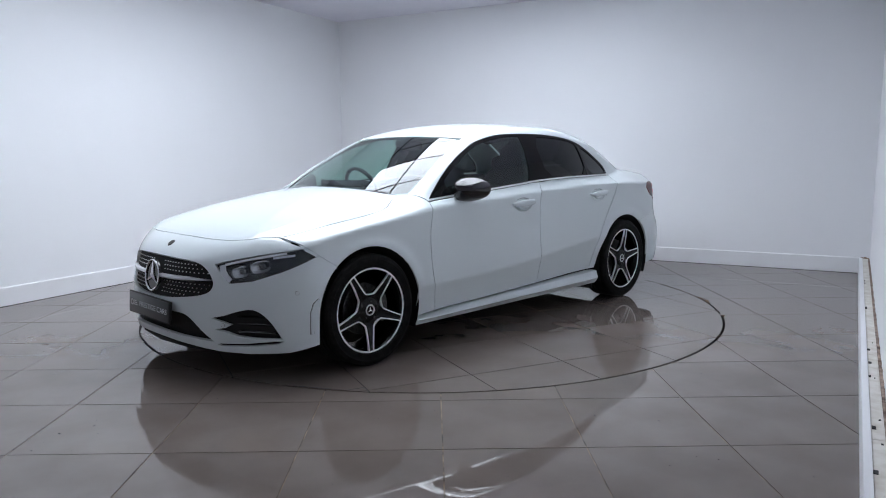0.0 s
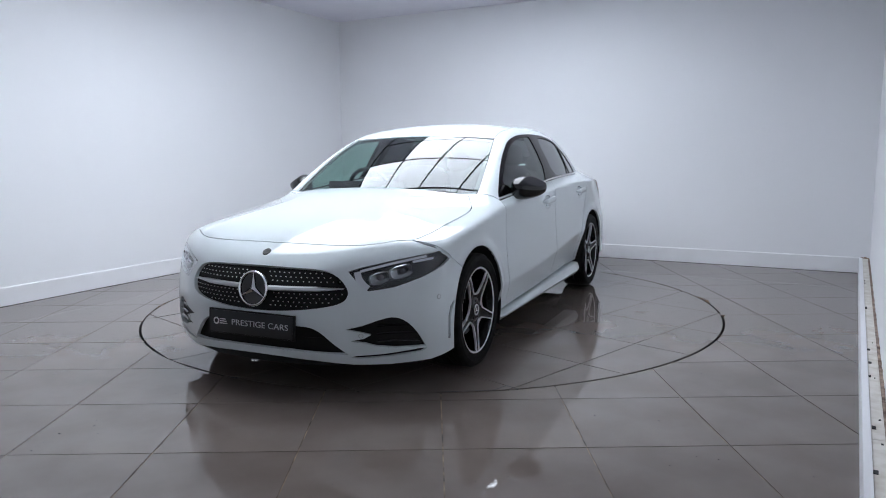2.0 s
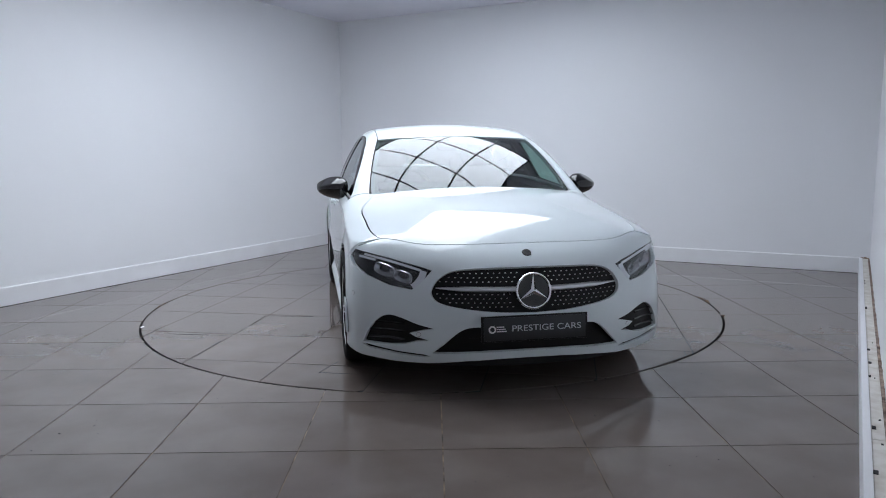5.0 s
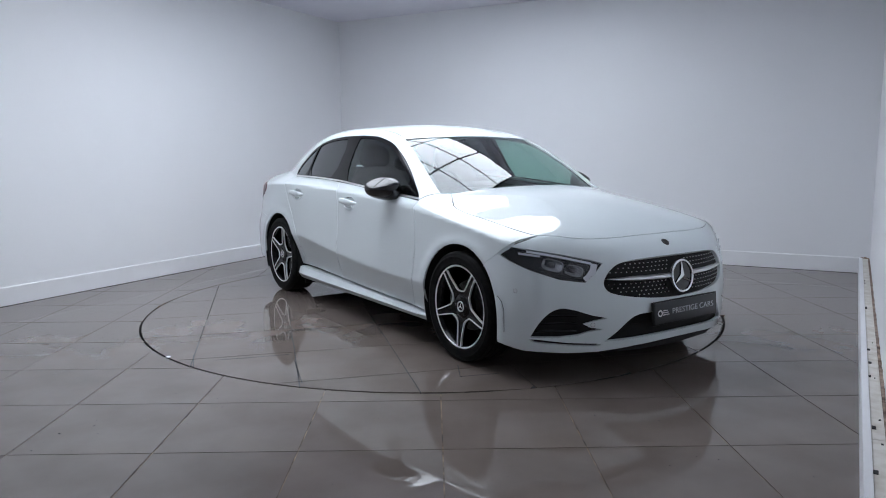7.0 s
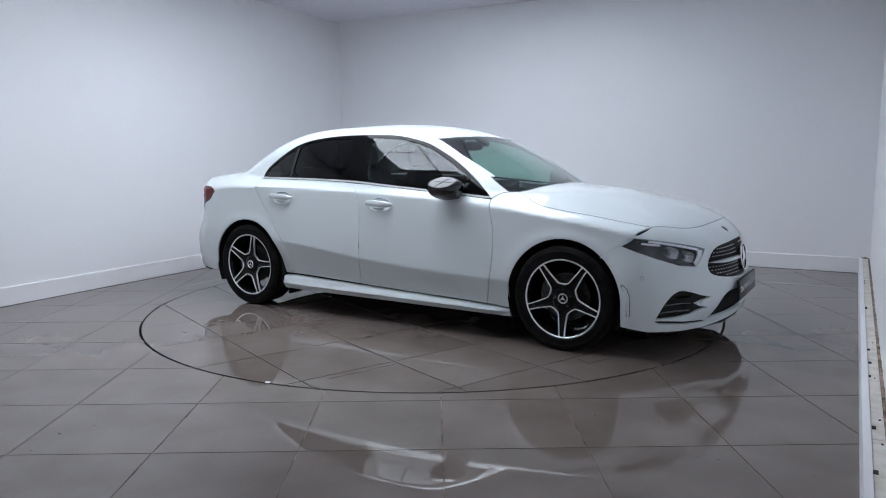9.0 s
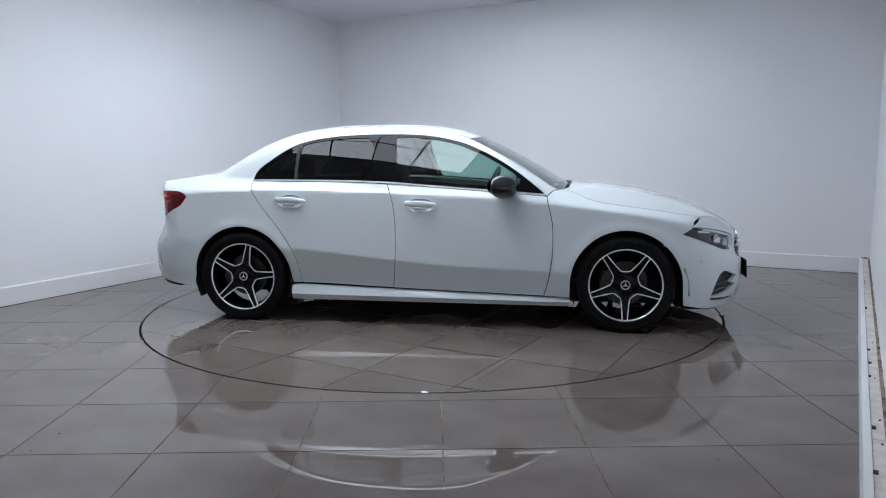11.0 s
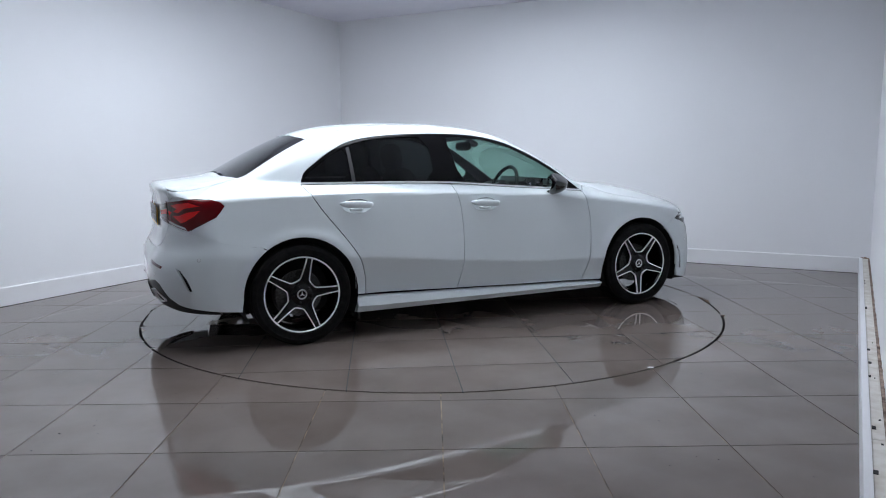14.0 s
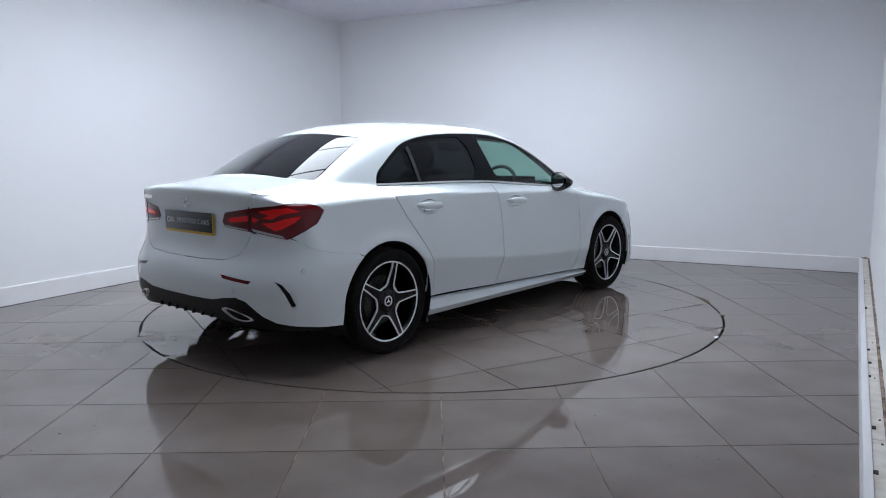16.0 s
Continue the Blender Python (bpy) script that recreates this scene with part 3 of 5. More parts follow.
LAMP = np.array([(1.705, 0.872, 0.676), (1.77, 0.835, 0.719), (1.86, 0.759, 0.706), (1.963, 0.647, 0.682), (2.067, 0.535, 0.653), (2.102, 0.485, 0.636), (2.088, 0.537, 0.574), (2.07, 0.577, 0.540), (1.985, 0.674, 0.555), (1.883, 0.786, 0.603), (1.786, 0.854, 0.647)])
TAIL = np.array([(-2.14, 0.344, 0.841), (-2.139, 0.372, 0.893), (-2.105, 0.599, 0.927), (-2.02, 0.738, 0.943), (-1.891, 0.792, 0.944), (-1.835, 0.815, 0.928), (-1.81, 0.828, 0.905), (-1.86, 0.830, 0.838), (-1.93, 0.81, 0.80), (-2.007, 0.758, 0.753), (-2.105, 0.589, 0.790), (-2.138, 0.367, 0.810)])


def glass_and_trim(right):
    m = dict(mirror=right)
    dlo = np.concatenate([WINDOW_TOP, BELT[1:-1]])
    front = rounded(np.array([(-0.192, 1.006), (-0.255, 1.320), (-0.212, 1.329), (-0.007, 1.316), (0.19, 1.276), (0.315, 1.230), (0.465, 1.156), (0.60, 1.073), (0.665, 1.028), (0.612, 0.948), (0.37, 0.966), (-0.04, 0.997)]), 1)
    rear = rounded(np.array([(-0.396, 1.322), (-0.392, 1.026), (-0.67, 1.030), (-0.958, 1.032), (-0.962, 1.268), (-0.90, 1.288), (-0.81, 1.304), (-0.616, 1.321)]), 1)
    quarter = rounded(np.array([(-0.988, 1.255), (-0.984, 1.032), (-1.294, 1.034), (-1.268, 1.085), (-1.19, 1.142), (-1.085, 1.212)]), 1)
    glasses = [from_side(g, cabin) for g in (front, rear, quarter)]
    put("window_trim", [sheet(from_side(dlo, cabin), LONG, cabin, glasses, 0.013, 0.001, 0.001, 0.004)], pillar_black, None, "gloss black window surround", **m)
    put("front_window", [sheet(glasses[0], LONG, cabin, (), 0.011, -0.004, -0.004, 0)], clear_glass, None, "green tinted side window", shadow=False, **m)
    put("rear_window", [sheet(glasses[1], LONG, cabin, (), 0.03, -0.004, -0.004, 0)], privacy_glass, None, "dark privacy side window", shadow=False, **m)
    put("quarter_window", [sheet(glasses[2], LONG, cabin, (), 0.03, -0.004, -0.004, 0)], privacy_glass, None, "small dark privacy quarter window", shadow=False, **m)
    bar = np.array([(-0.961, 1.262), (-0.956, 1.024), (-0.986, 1.024), (-0.990, 1.252)])
    put("window_bar", [sheet(from_side(bar, cabin), LONG, cabin, (), 0.02, 0.003, 0.004, 0.004)], material_grey, None, "grey upright window bar", **m)
    belt = np.concatenate([BELT, BELT[::-1] + (0, 0.011)])
    put("belt_strip", [sheet(from_side(belt, cabin), LONG, cabin, (), 0.02, 0.0, 0.006, 0.008)], belt_metal, None, "thin chrome strip under the windows", **m)


PULLS = ((-0.033, 0.861), (-0.985, 0.884))      # middles of the door pulls, along and up


def cup_outline(x, z):
    return [(x + 0.094 * math.cos(a), z - 0.010 + 0.046 * math.sin(a)) for a in [2 * math.pi * i / 28 for i in range(28)]]


def side_panels(right):
    m = dict(mirror=right)
    door = np.concatenate([DOOR_FRONT, DOOR_MID[::-1], BELT[(BELT[:, 0] > -0.27)][::-1][:-1]])
    put("front_door", [sheet(from_side(door), LONG, skin, [from_side(cup_outline(*PULLS[0]))], 0.014, 0.0023)], white_paint, None, "", **m)
    back = np.concatenate([DOOR_MID, DOOR_BACK[::-1], BELT[(BELT[:, 0] < -0.29)][::-1][1:]])
    put("rear_door", [sheet(from_side(back), LONG, skin, [from_side(cup_outline(*PULLS[1]))], 0.014, 0.0023)], white_paint, None, "", **m)
    # wing above the front wheel
    wing = np.concatenate([
        from_side(DOOR_FRONT[::-1]),
        from_top([(0.908, 0.690), (0.925, 0.655)]),
        from_top(HOOD_SIDE),
        from_side([(1.775, 0.722), (1.707, 0.676)], lower),
        from_side(arc(WHEEL_X, 49.5, 180), lower),
        from_side([(0.998, 0.224)], lower)])
    put("front_wing", [sheet(wing, LONG, skin, (), 0.014, 0.0026)], white_paint, None, "", **m)
    # rear quarter, roof pillar and rail in one pressing
    quarter = np.concatenate([
        from_side(DOOR_BACK[::-1]),
        from_side(WINDOW_TOP[1:]),
        from_top(SCREEN_EDGE), from_top(ROOF_EDGE[1:]), from_top(REAR_EDGE[1:]), from_top(LID_SIDE[1:]), from_end([(0.636, 0.985), (0.618, 0.955), (0.612, 0.930)], -1, lower),
        TAIL[3:10],
        from_side([(-1.93, 0.706), (-1.823, 0.672), (-1.70, 0.651), (-1.61, 0.641)], lower),
        from_side(arc(-WHEEL_X, 125, 0), lower),
        from_side([(-0.990, 0.284)], lower)])
    put("rear_quarter", [sheet(quarter, LONG, skin, (), 0.016, 0.0026)], white_paint, None, "", **m)
    # skirt along the sill
    bm = bmesh.new()
    rows = []
    for x in np.linspace(-0.992, 0.998, 40):
        top = 0.2525 - 0.0275 * x + (0.004 if abs(x) < 0.98 else 0)
        e = min(1.0, (0.998 - abs(x)) / 0.16 + 0.35)
        prof = [(0.80, top - 0.012), (0.842, top - 0.0115), (0.860, top - 0.018), (0.868 + 0.016 * e, 0.214 - 0.006 * x), (0.868 + 0.020 * e, 0.205 - 0.006 * x), (0.862 + 0.016 * e, 0.196), (0.858, 0.180), (0.848, 0.166), (0.80, 0.160), (0.70, 0.160)]
        rows.append([bm.verts.new((x, y, z)) for y, z in prof])
    for a, b in zip(rows, rows[1:]):
        for i in range(len(a) - 1):
            bm.faces.new((a[i], b[i], b[i + 1], a[i + 1]))
    bm.faces.new(rows[0])
    bm.faces.new(rows[-1][::-1])
    bmesh.ops.recalc_face_normals(bm, faces=bm.faces)
    solid("side_skirt", bm, white_paint, None, "", True, 25, right)


def top_panels():
    hood = np.concatenate([[(1.008, 0.0), (1.002, 0.3), (0.978, 0.55)], HOOD_SIDE, HOOD_FRONT[1:]])
    full = np.concatenate([hood, (hood[1:-1] * (1, -1))[::-1]])
    put("bonnet", [sheet(from_top(full, lower), LONG, lower, (), 0.022, 0.0020)], white_paint, None, "wide white bonnet with a shallow crown")
    roof = np.concatenate([[(0.318, 0.0), (0.310, 0.3)], ROOF_EDGE - (0, 0.002), [(-1.245, 0.3), (-1.25, 0.0)]])
    full = np.concatenate([roof, (roof[1:-1] * (1, -1))[::-1]])
    put("roof", [sheet(from_top(full, cabin), LONG, cabin, (), 0.03, 0.001)], white_paint)
    screen = np.concatenate([[(0.972, 0.0), (0.966, 0.3), (0.945, 0.55)], SCREEN_EDGE - (0, 0.003), [(0.308, 0.3), (0.316, 0.0)]])
    full = np.concatenate([screen, (screen[1:-1] * (1, -1))[::-1]])
    put("windscreen", [sheet(from_top(full, screens), LONG, screens, (), 0.03, 0.001, -0.002, 0)], clear_glass, None, "green tinted windscreen", shadow=False)
    rear = np.concatenate([[(-1.252, 0.0), (-1.247, 0.3)], REAR_EDGE - (0, 0.003), [(-1.735, 0.4), (-1.755, 0.0)]])
    full = np.concatenate([rear, (rear[1:-1] * (1, -1))[::-1]])
    put("rear_screen", [sheet(from_top(full, screens), LONG, screens, (), 0.03, 0.001, -0.002, 0)], privacy_glass, None, "dark privacy rear screen", shadow=False)
    # black masked border round the windscreen
    edge = np.concatenate([screen, ])
    inner = np.concatenate([[(0.945, 0.0), (0.938, 0.3), (0.908, 0.56)], SCREEN_EDGE[1:-1] - (0.006, 0.028), [(0.295, 0.53), (0.330, 0.3), (0.338, 0.0)]])
    ring = np.concatenate([edge, (edge[1:-1] * (1, -1))[::-1]])
    hole = np.concatenate([inner, (inner[1:-1] * (1, -1))[::-1]])
    put("screen_border", [sheet(from_top(ring, screens), LONG, screens, [from_top(hole, screens)], 0.025, 0.002, -0.005, 0)], satin_black, None, "black masked border of the windscreen")
    # scuttle under the wipers
    bm = bmesh.new()
    rows = []
    for y in np.linspace(-0.70, 0.70, 29):
        k = abs(y) / 0.70
        xb, xf = 0.985 - 0.17 * k * k, 1.05 - 0.10 * k ** 3
        rows.append([bm.verts.new((x, y, z)) for x, z in ((xb - 0.05, 0.935 - 0.03 * k * k), (xb, 0.950 - 0.035 * k * k), (xf, 0.945 - 0.04 * k * k), (xf, 0.90))])
    for a, b in zip(rows, rows[1:]):
        for i in range(3):
            bm.faces.new((a[i], a[i + 1], b[i + 1], b[i]))
    bmesh.ops.recalc_face_normals(bm, faces=bm.faces)
    solid("scuttle", bm, satin_black, None, "black plastic scuttle panel")
    # boot lid: deck and rear face meet at the lip
    lip = from_top([(-2.136 + 0.02 * (y / 0.585) ** 3, y) for y in np.linspace(0.0, 0.585, 13)], lower)
    deck_half = np.concatenate([from_top([(-1.775, 0.0), (-1.762, 0.4)]), from_top(LID_SIDE), from_top([(-2.09, 0.632)], lower), lip[::-1]])
    deck = np.concatenate([deck_half, (deck_half[1:-1] * (1, -1, 1))[::-1]])
    face_half = np.concatenate([lip, from_end([(0.606, 0.985), (0.606, 0.95), (0.598, 0.929), (0.572, 0.926)], -1, lower), from_end([(0.572, 0.79), (0.545, 0.72), (0.50, 0.665), (0.40, 0.634), (0.2, 0.624), (0.0, 0.622)], -1, lower)])
    face = np.concatenate([face_half, (face_half[1:-1] * (1, -1, 1))[::-1]])
    put("boot_lid", [sheet(deck, LONG, skin, (), 0.022, 0.0, 0.0, 0.008), sheet(face, REAR, lower, (), 0.022, 0.0, 0.0, 0.008)], white_paint, None, "white boot lid with a raised lip")


belt_metal = material("bright_belt_metal", (0.80, 0.81, 0.82), 0.3, 0.55)
material_grey = material("grey_window_bar", (0.045, 0.045, 0.048), 0.5, Specular_IOR_Level=0.2)


def ring_of(pairs, sign):
    """Half an outline of (y, z), closed by its mirror image, on the nose or tail."""
    p = list(pairs) + [(-y, z) for y, z in pairs[::-1] if abs(y) > 1e-6]
    return from_end(p, sign, lower)


GRILLE = [tuple(q) for q in smooth_path([(0.0, 0.652), (0.2, 0.650), (0.33, 0.645), (0.40, 0.632), (0.448, 0.604), (0.478, 0.570), (0.494, 0.532), (0.484, 0.500), (0.450, 0.478), (0.38, 0.462), (0.28, 0.449), (0.15, 0.438), (0.0, 0.433)], 3)]
MOUTH = [tuple(q) for q in smooth_path([(0.0, 0.366), (0.20, 0.366), (0.30, 0.364), (0.345, 0.352), (0.385, 0.325), (0.44, 0.270), (0.492, 0.222)], 3)] + [(0.40, 0.228), (0.2, 0.240), (0.0, 0.243)]
DUCT = [tuple(q) for q in smooth_path([(0.817, 0.250), (0.795, 0.308), (0.766, 0.357), (0.730, 0.392), (0.685, 0.406), (0.625, 0.392), (0.56, 0.368), (0.487, 0.351)], 3)] + [(0.55, 0.337), (0.60, 0.322), (0.57, 0.304), (0.51, 0.291), (0.57, 0.281), (0.62, 0.262), (0.70, 0.250)]
SLIT = [(0.822, 0.238), (0.795, 0.222), (0.66, 0.206), (0.53, 0.200), (0.500, 0.206), (0.53, 0.213), (0.66, 0.220), (0.79, 0.238)]


def nose():
    half = np.concatenate([
        from_top(HOOD_FRONT[::-1], lower),
        from_side([(1.777, 0.722), (1.706, 0.675)], lower),
        from_side(arc(WHEEL_X, 49.5, 2), lower),
        from_side([(1.736, 0.20)], lower),
        from_end([(0.83, 0.172), (0.66, 0.160), (0.505, 0.165), (0.33, 0.188), (0.16, 0.200), (0.0, 0.203)], 1, lower)])
    out = np.concatenate([half, (half[1:-1] * (1, -1, 1))[::-1]])
    grille, mouth = ring_of(GRILLE, 1), ring_of(MOUTH, 1)
    duct_l, slit_l = from_end(DUCT, 1, lower), from_end(SLIT, 1, lower)
    flip = np.array((1, -1, 1))
    holes = [grille, mouth, duct_l, duct_l * flip, LAMP, LAMP * flip, slit_l, slit_l * flip]
    put("front_bumper", [sheet(out, FRONT, lower, holes, 0.018, 0.0015, 0.0, 0.02)], white_paint, None, "white front bumper with wide sporting intakes")
    grow = lambda pts, k: (pts - pts.mean(0)) * (1, k, k) + pts.mean(0)
    put("grille_backing", [sheet(grow(grille, 1.03), FRONT, lower, (), 0.03, 0.0, -0.018, 0)], deep_black, None, "black grille backing")
    put("lower_intake", [sheet(grow(mouth, 1.10), FRONT, lower, (), 0.03, 0.0, -0.05, 0)], deep_black, None, "black lower intake")
    for s in (1, -1):
        put("side_intake", [sheet(grow(duct_l, 1.06), FRONT, lower, (), 0.03, 0.0, -0.022, 0)], satin_black, None, "black side intake", mirror=s < 0)
        put("splitter_gap", [sheet(grow(slit_l, 1.04), FRONT, lower, (), 0.03, 0.0, -0.012, 0)], deep_black, None, "dark splitter slot", mirror=s < 0)
        # slats inside the side intake
        for z in (0.285, 0.325, 0.365):
            bm = bmesh.new()
            a = from_end([(0.62, z), (0.68, z + 0.002), (0.74, z), (0.79, z - 0.004)], 1, lower)
            rows = []
            for q in a:
                rows.append([bm.verts.new((q[0] + dx, q[1] * s, q[2] + dz)) for dx, dz in ((-0.016, 0.006), (-0.008, 0.0), (-0.016, -0.006), (-0.024, 0.0))])
            for u, v in zip(rows, rows[1:]):
                for i in range(4):
                    bm.faces.new((u[i], u[(i + 1) % 4], v[(i + 1) % 4], v[i]))
            bmesh.ops.recalc_face_normals(bm, faces=bm.faces)
            solid("intake_slat", bm, gloss_black)
    for s in (1, -1):
        # white sheet added behind the wing joint so its gap looks less dark
        under = np.concatenate([from_side([(1.80, 0.742), (1.76, 0.745), (1.69, 0.692), (1.60, 0.625), (1.60, 0.590), (1.70, 0.655), (1.78, 0.705)], lower)])
        put("seam_backing", [sheet(under, LONG, lower, (), 0.02, 0.0, -0.004, 0)], white_paint, None, "", mirror=s < 0)
    # bright pins of the grille, in staggered rows
    gring = grille[:, 1:]
    verts, faces = [], []
    for row in range(11):
        z = 0.443 + row * 0.0202
        off = 0.0145 if row % 2 else 0.0
        for k in range(-18, 19):
            y = k * 0.029 + off
            q = np.array([[y, z]])
            if not within(gring, q)[0] or near_line(gring, q, 0.011)[0]:
                continue
            if math.hypot(y, z - 0.54) < 0.108 or abs(z - 0.545) < 0.021:
                continue
            c = from_end(q, 1, lower)[0] + (-0.010, 0, 0)
            b = len(verts)
            verts += [(c[0], c[1] - 0.0056, c[2]), (c[0], c[1] + 0.0056, c[2]), (c[0] - 0.002, c[1], c[2] + 0.0038), (c[0] - 0.002, c[1], c[2] - 0.0038), (c[0] + 0.004, c[1], c[2]), (c[0] - 0.007, c[1], c[2])]
            faces += [(b + 4, b + 1, b + 2), (b + 4, b + 2, b), (b + 4, b, b + 3), (b + 4, b + 3, b + 1), (b + 5, b + 2, b + 1), (b + 5, b, b + 2), (b + 5, b + 3, b), (b + 5, b + 1, b + 3)]
    me = bpy.data.meshes.new("grille_mesh")
    me.from_pydata(verts, [], faces)
    me.materials.append(pin_silver)
    ob = new("grille_mesh", me)
    ob.parent, ob.location = car, (CAR_X, CAR_Y, 0)
    tagged(ob, "rows of small bright grille pins", kind="stuff")
    for s in (1, -1):
        bm = bmesh.new()
        rows = []
        for y in np.linspace(0.085, 0.470, 16):
            c = from_end([(y, 0.546 + 0.006 * (y / 0.47))], 1, lower)[0]
            h = 0.0135 * min(1, (0.475 - y) / 0.16 + 0.12)
            rows.append([bm.verts.new((c[0] + dx, c[1] * s, c[2] + dz)) for dx, dz in ((-0.028, 0), (-0.010, h), (0.004, h * 0.6), (0.006, -h * 0.4), (-0.008, -h))])
        for u, v in zip(rows, rows[1:]):
            for i in range(5):
                bm.faces.new((u[i], u[(i + 1) % 5], v[(i + 1) % 5], v[i]))
        bmesh.ops.recalc_face_normals(bm, faces=bm.faces)
        solid("grille_bar", bm, satin_silver, None, "tapered silver grille bar")


def emblem(name, at, r, tilt, mat, disc=None):
    """A plain ring with three tapered spokes on a dark disc."""
    m = Matrix.Translation(at) @ pose(0, 0, 0, 0, 90 - tilt, 0) if at[0] > 0 else Matrix.Translation(at) @ pose(0, 0, 0, 0, -90 + tilt, 0)
    up = -1 if at[0] > 0 else 1
    bm = bmesh.new()
    n, k = 48, 8
    rows = []
    for i in range(n):
        a = 2 * math.pi * i / n
        rows.append([bm.verts.new(((r - 0.055 * r + 0.07 * r * math.cos(b)) * math.cos(a), (r - 0.055 * r + 0.07 * r * math.cos(b)) * math.sin(a), 0.06 * r * math.sin(b))) for b in [2 * math.pi * j / k for j in range(k)]])
    for i in range(n):
        for j in range(k):
            bm.faces.new((rows[i][j], rows[(i + 1) % n][j], rows[(i + 1) % n][(j + 1) % k], rows[i][(j + 1) % k]))
    for s in range(3):
        a = math.pi * 2 * s / 3
        ca, sa = math.cos(a) * up, math.sin(a)
        pt = lambda d, w, h: bm.verts.new((ca * d - sa * w, sa * d + ca * w, h))
        tip, l, rr, top, back = pt(r * 0.95, 0, 0.03 * r), pt(r * 0.08, r * 0.15, 0), pt(r * 0.08, -r * 0.15, 0), pt(0, 0, 0.13 * r), pt(-r * 0.1, 0, 0)
        for f in ((tip, l, top), (tip, top, rr), (l, back, top), (back, rr, top)):
            bm.faces.new(f)
    bmesh.ops.transform(bm, matrix=m, verts=bm.verts)
    bmesh.ops.recalc_face_normals(bm, faces=bm.faces)
    ob = solid(name, bm, mat, None, "round chrome emblem ring with three spokes")
    if disc:
        bm = bmesh.new()
        bmesh.ops.create_cone(bm, cap_ends=True, segments=40, radius1=r * 0.97, radius2=r * 0.93, depth=0.012, matrix=m @ Matrix.Translation((0, 0, -0.010)))
        solid("emblem_disc", bm, disc)


def bent_strip(points, wrap_sign, width, lift, f=lower):
    """A thin raised strip along places given as (y, z) on the nose or tail."""
    c = from_end(points, wrap_sign, f)
    n = slope(f, c)
    t = np.gradient(c, axis=0)
    w = np.cross(n, t)
    w /= np.linalg.norm(w, axis=1, keepdims=True)
    bm = bmesh.new()
    wd = width if np.ndim(width) else np.full(len(c), width)
    rows = [[bm.verts.new(tuple(v)) for v in (q - wv * d / 2 - nv * 0.01, q - wv * d / 2 + nv * lift, q + wv * d / 2 + nv * lift, q + wv * d / 2 - nv * 0.01)] for q, nv, wv, d in zip(c, n, w, wd)]
    for a, b in zip(rows, rows[1:]):
        for i in range(3):
            bm.faces.new((a[i], b[i], b[i + 1], a[i + 1]))
    bm.faces.new(rows[0])
    bm.faces.new(rows[-1][::-1])
    bmesh.ops.recalc_face_normals(bm, faces=bm.faces)
    return bm


lamp_mirror = material("lamp_reflector", (0.66, 0.68, 0.72), 0.25, 0.7)
lamp_lens = material("projector_lens", (0.10, 0.105, 0.115), 0.04, Coat_Weight=1.0)


def headlamps():
    for s in (1, -1):
        right = s < 0
        lamp = put("headlight", [sheet(LAMP, FRONT, lower, (), 0.02, -0.003, -0.030, 0)], lamp_bowl, None, "swept dark headlight with twin projectors", mirror=right)
        put("cover", [sheet(LAMP, FRONT, lower, (), 0.025, 0.001, 0.001, 0.02)], lens_glass, lamp, "clear headlight cover", mirror=right, shadow=False)
        # daylight strip along the top and down the inner end
        for pts, w in (([(0.800, 0.699), (0.74, 0.687), (0.66, 0.669), (0.58, 0.648), (0.538, 0.636)], 0.012), ([(0.524, 0.634), (0.536, 0.60), (0.560, 0.568), (0.580, 0.551)], 0.034)):
            bm = bent_strip(pts, 1, w, -0.003)
            solid("light_strip", bm, lamp_tube, lamp, "pale daylight strip", mirror=right)
        for y, z, wy, hz in ((0.622, 0.603, 0.082, 0.052), (0.708, 0.632, 0.096, 0.056)):
            c = from_end([(y, z)], 1, lower)[0]
            n = slope(lower, c[None])[0]
            turn = Vector((n[0], n[1], 0.0)).to_track_quat("X", "Z").to_matrix().to_4x4()
            m = Matrix.Translation(c - n * 0.017) @ turn @ pose(0, 0, 0, 14)
            bm = bmesh.new()
            rows = []
            for k, (sc, dx) in enumerate(((1.0, 0.010), (0.94, 0.014), (0.62, -0.006), (0.50, -0.010))):
                rows.append([bm.verts.new((dx, wy * 0.62 * sc * math.copysign(abs(math.cos(a)) ** 0.75, math.cos(a)) + 0.004 * k, hz * 0.58 * sc * math.copysign(abs(math.sin(a)) ** 0.6, math.sin(a)))) for a in [2 * math.pi * q / 18 for q in range(18)]])
            for u, v in zip(rows, rows[1:]):
                for q in range(18):
                    bm.faces.new((u[q], u[(q + 1) % 18], v[(q + 1) % 18], v[q]))
            bmesh.ops.recalc_face_normals(bm, faces=bm.faces)
            bmesh.ops.transform(bm, matrix=m, verts=bm.verts)
            solid("reflector", bm, lamp_mirror, lamp, "faceted silver reflector", sharp=20, mirror=right)
            bm = bmesh.new()
            bmesh.ops.create_uvsphere(bm, u_segments=20, v_segments=12, radius=0.016, matrix=m @ Matrix.Translation((-0.004, 0.008, 0)) @ Matrix.Diagonal((0.6, 1.15, 1, 1)))
            solid("projector", bm, lamp_lens, lamp, "dark projector lens", mirror=right)
        bm = bent_strip([(0.83, 0.688), (0.79, 0.683), (0.75, 0.676)], 1, 0.012, -0.010)
        solid("indicator", bm, lamp_tube, lamp, "pale indicator bar", mirror=right)


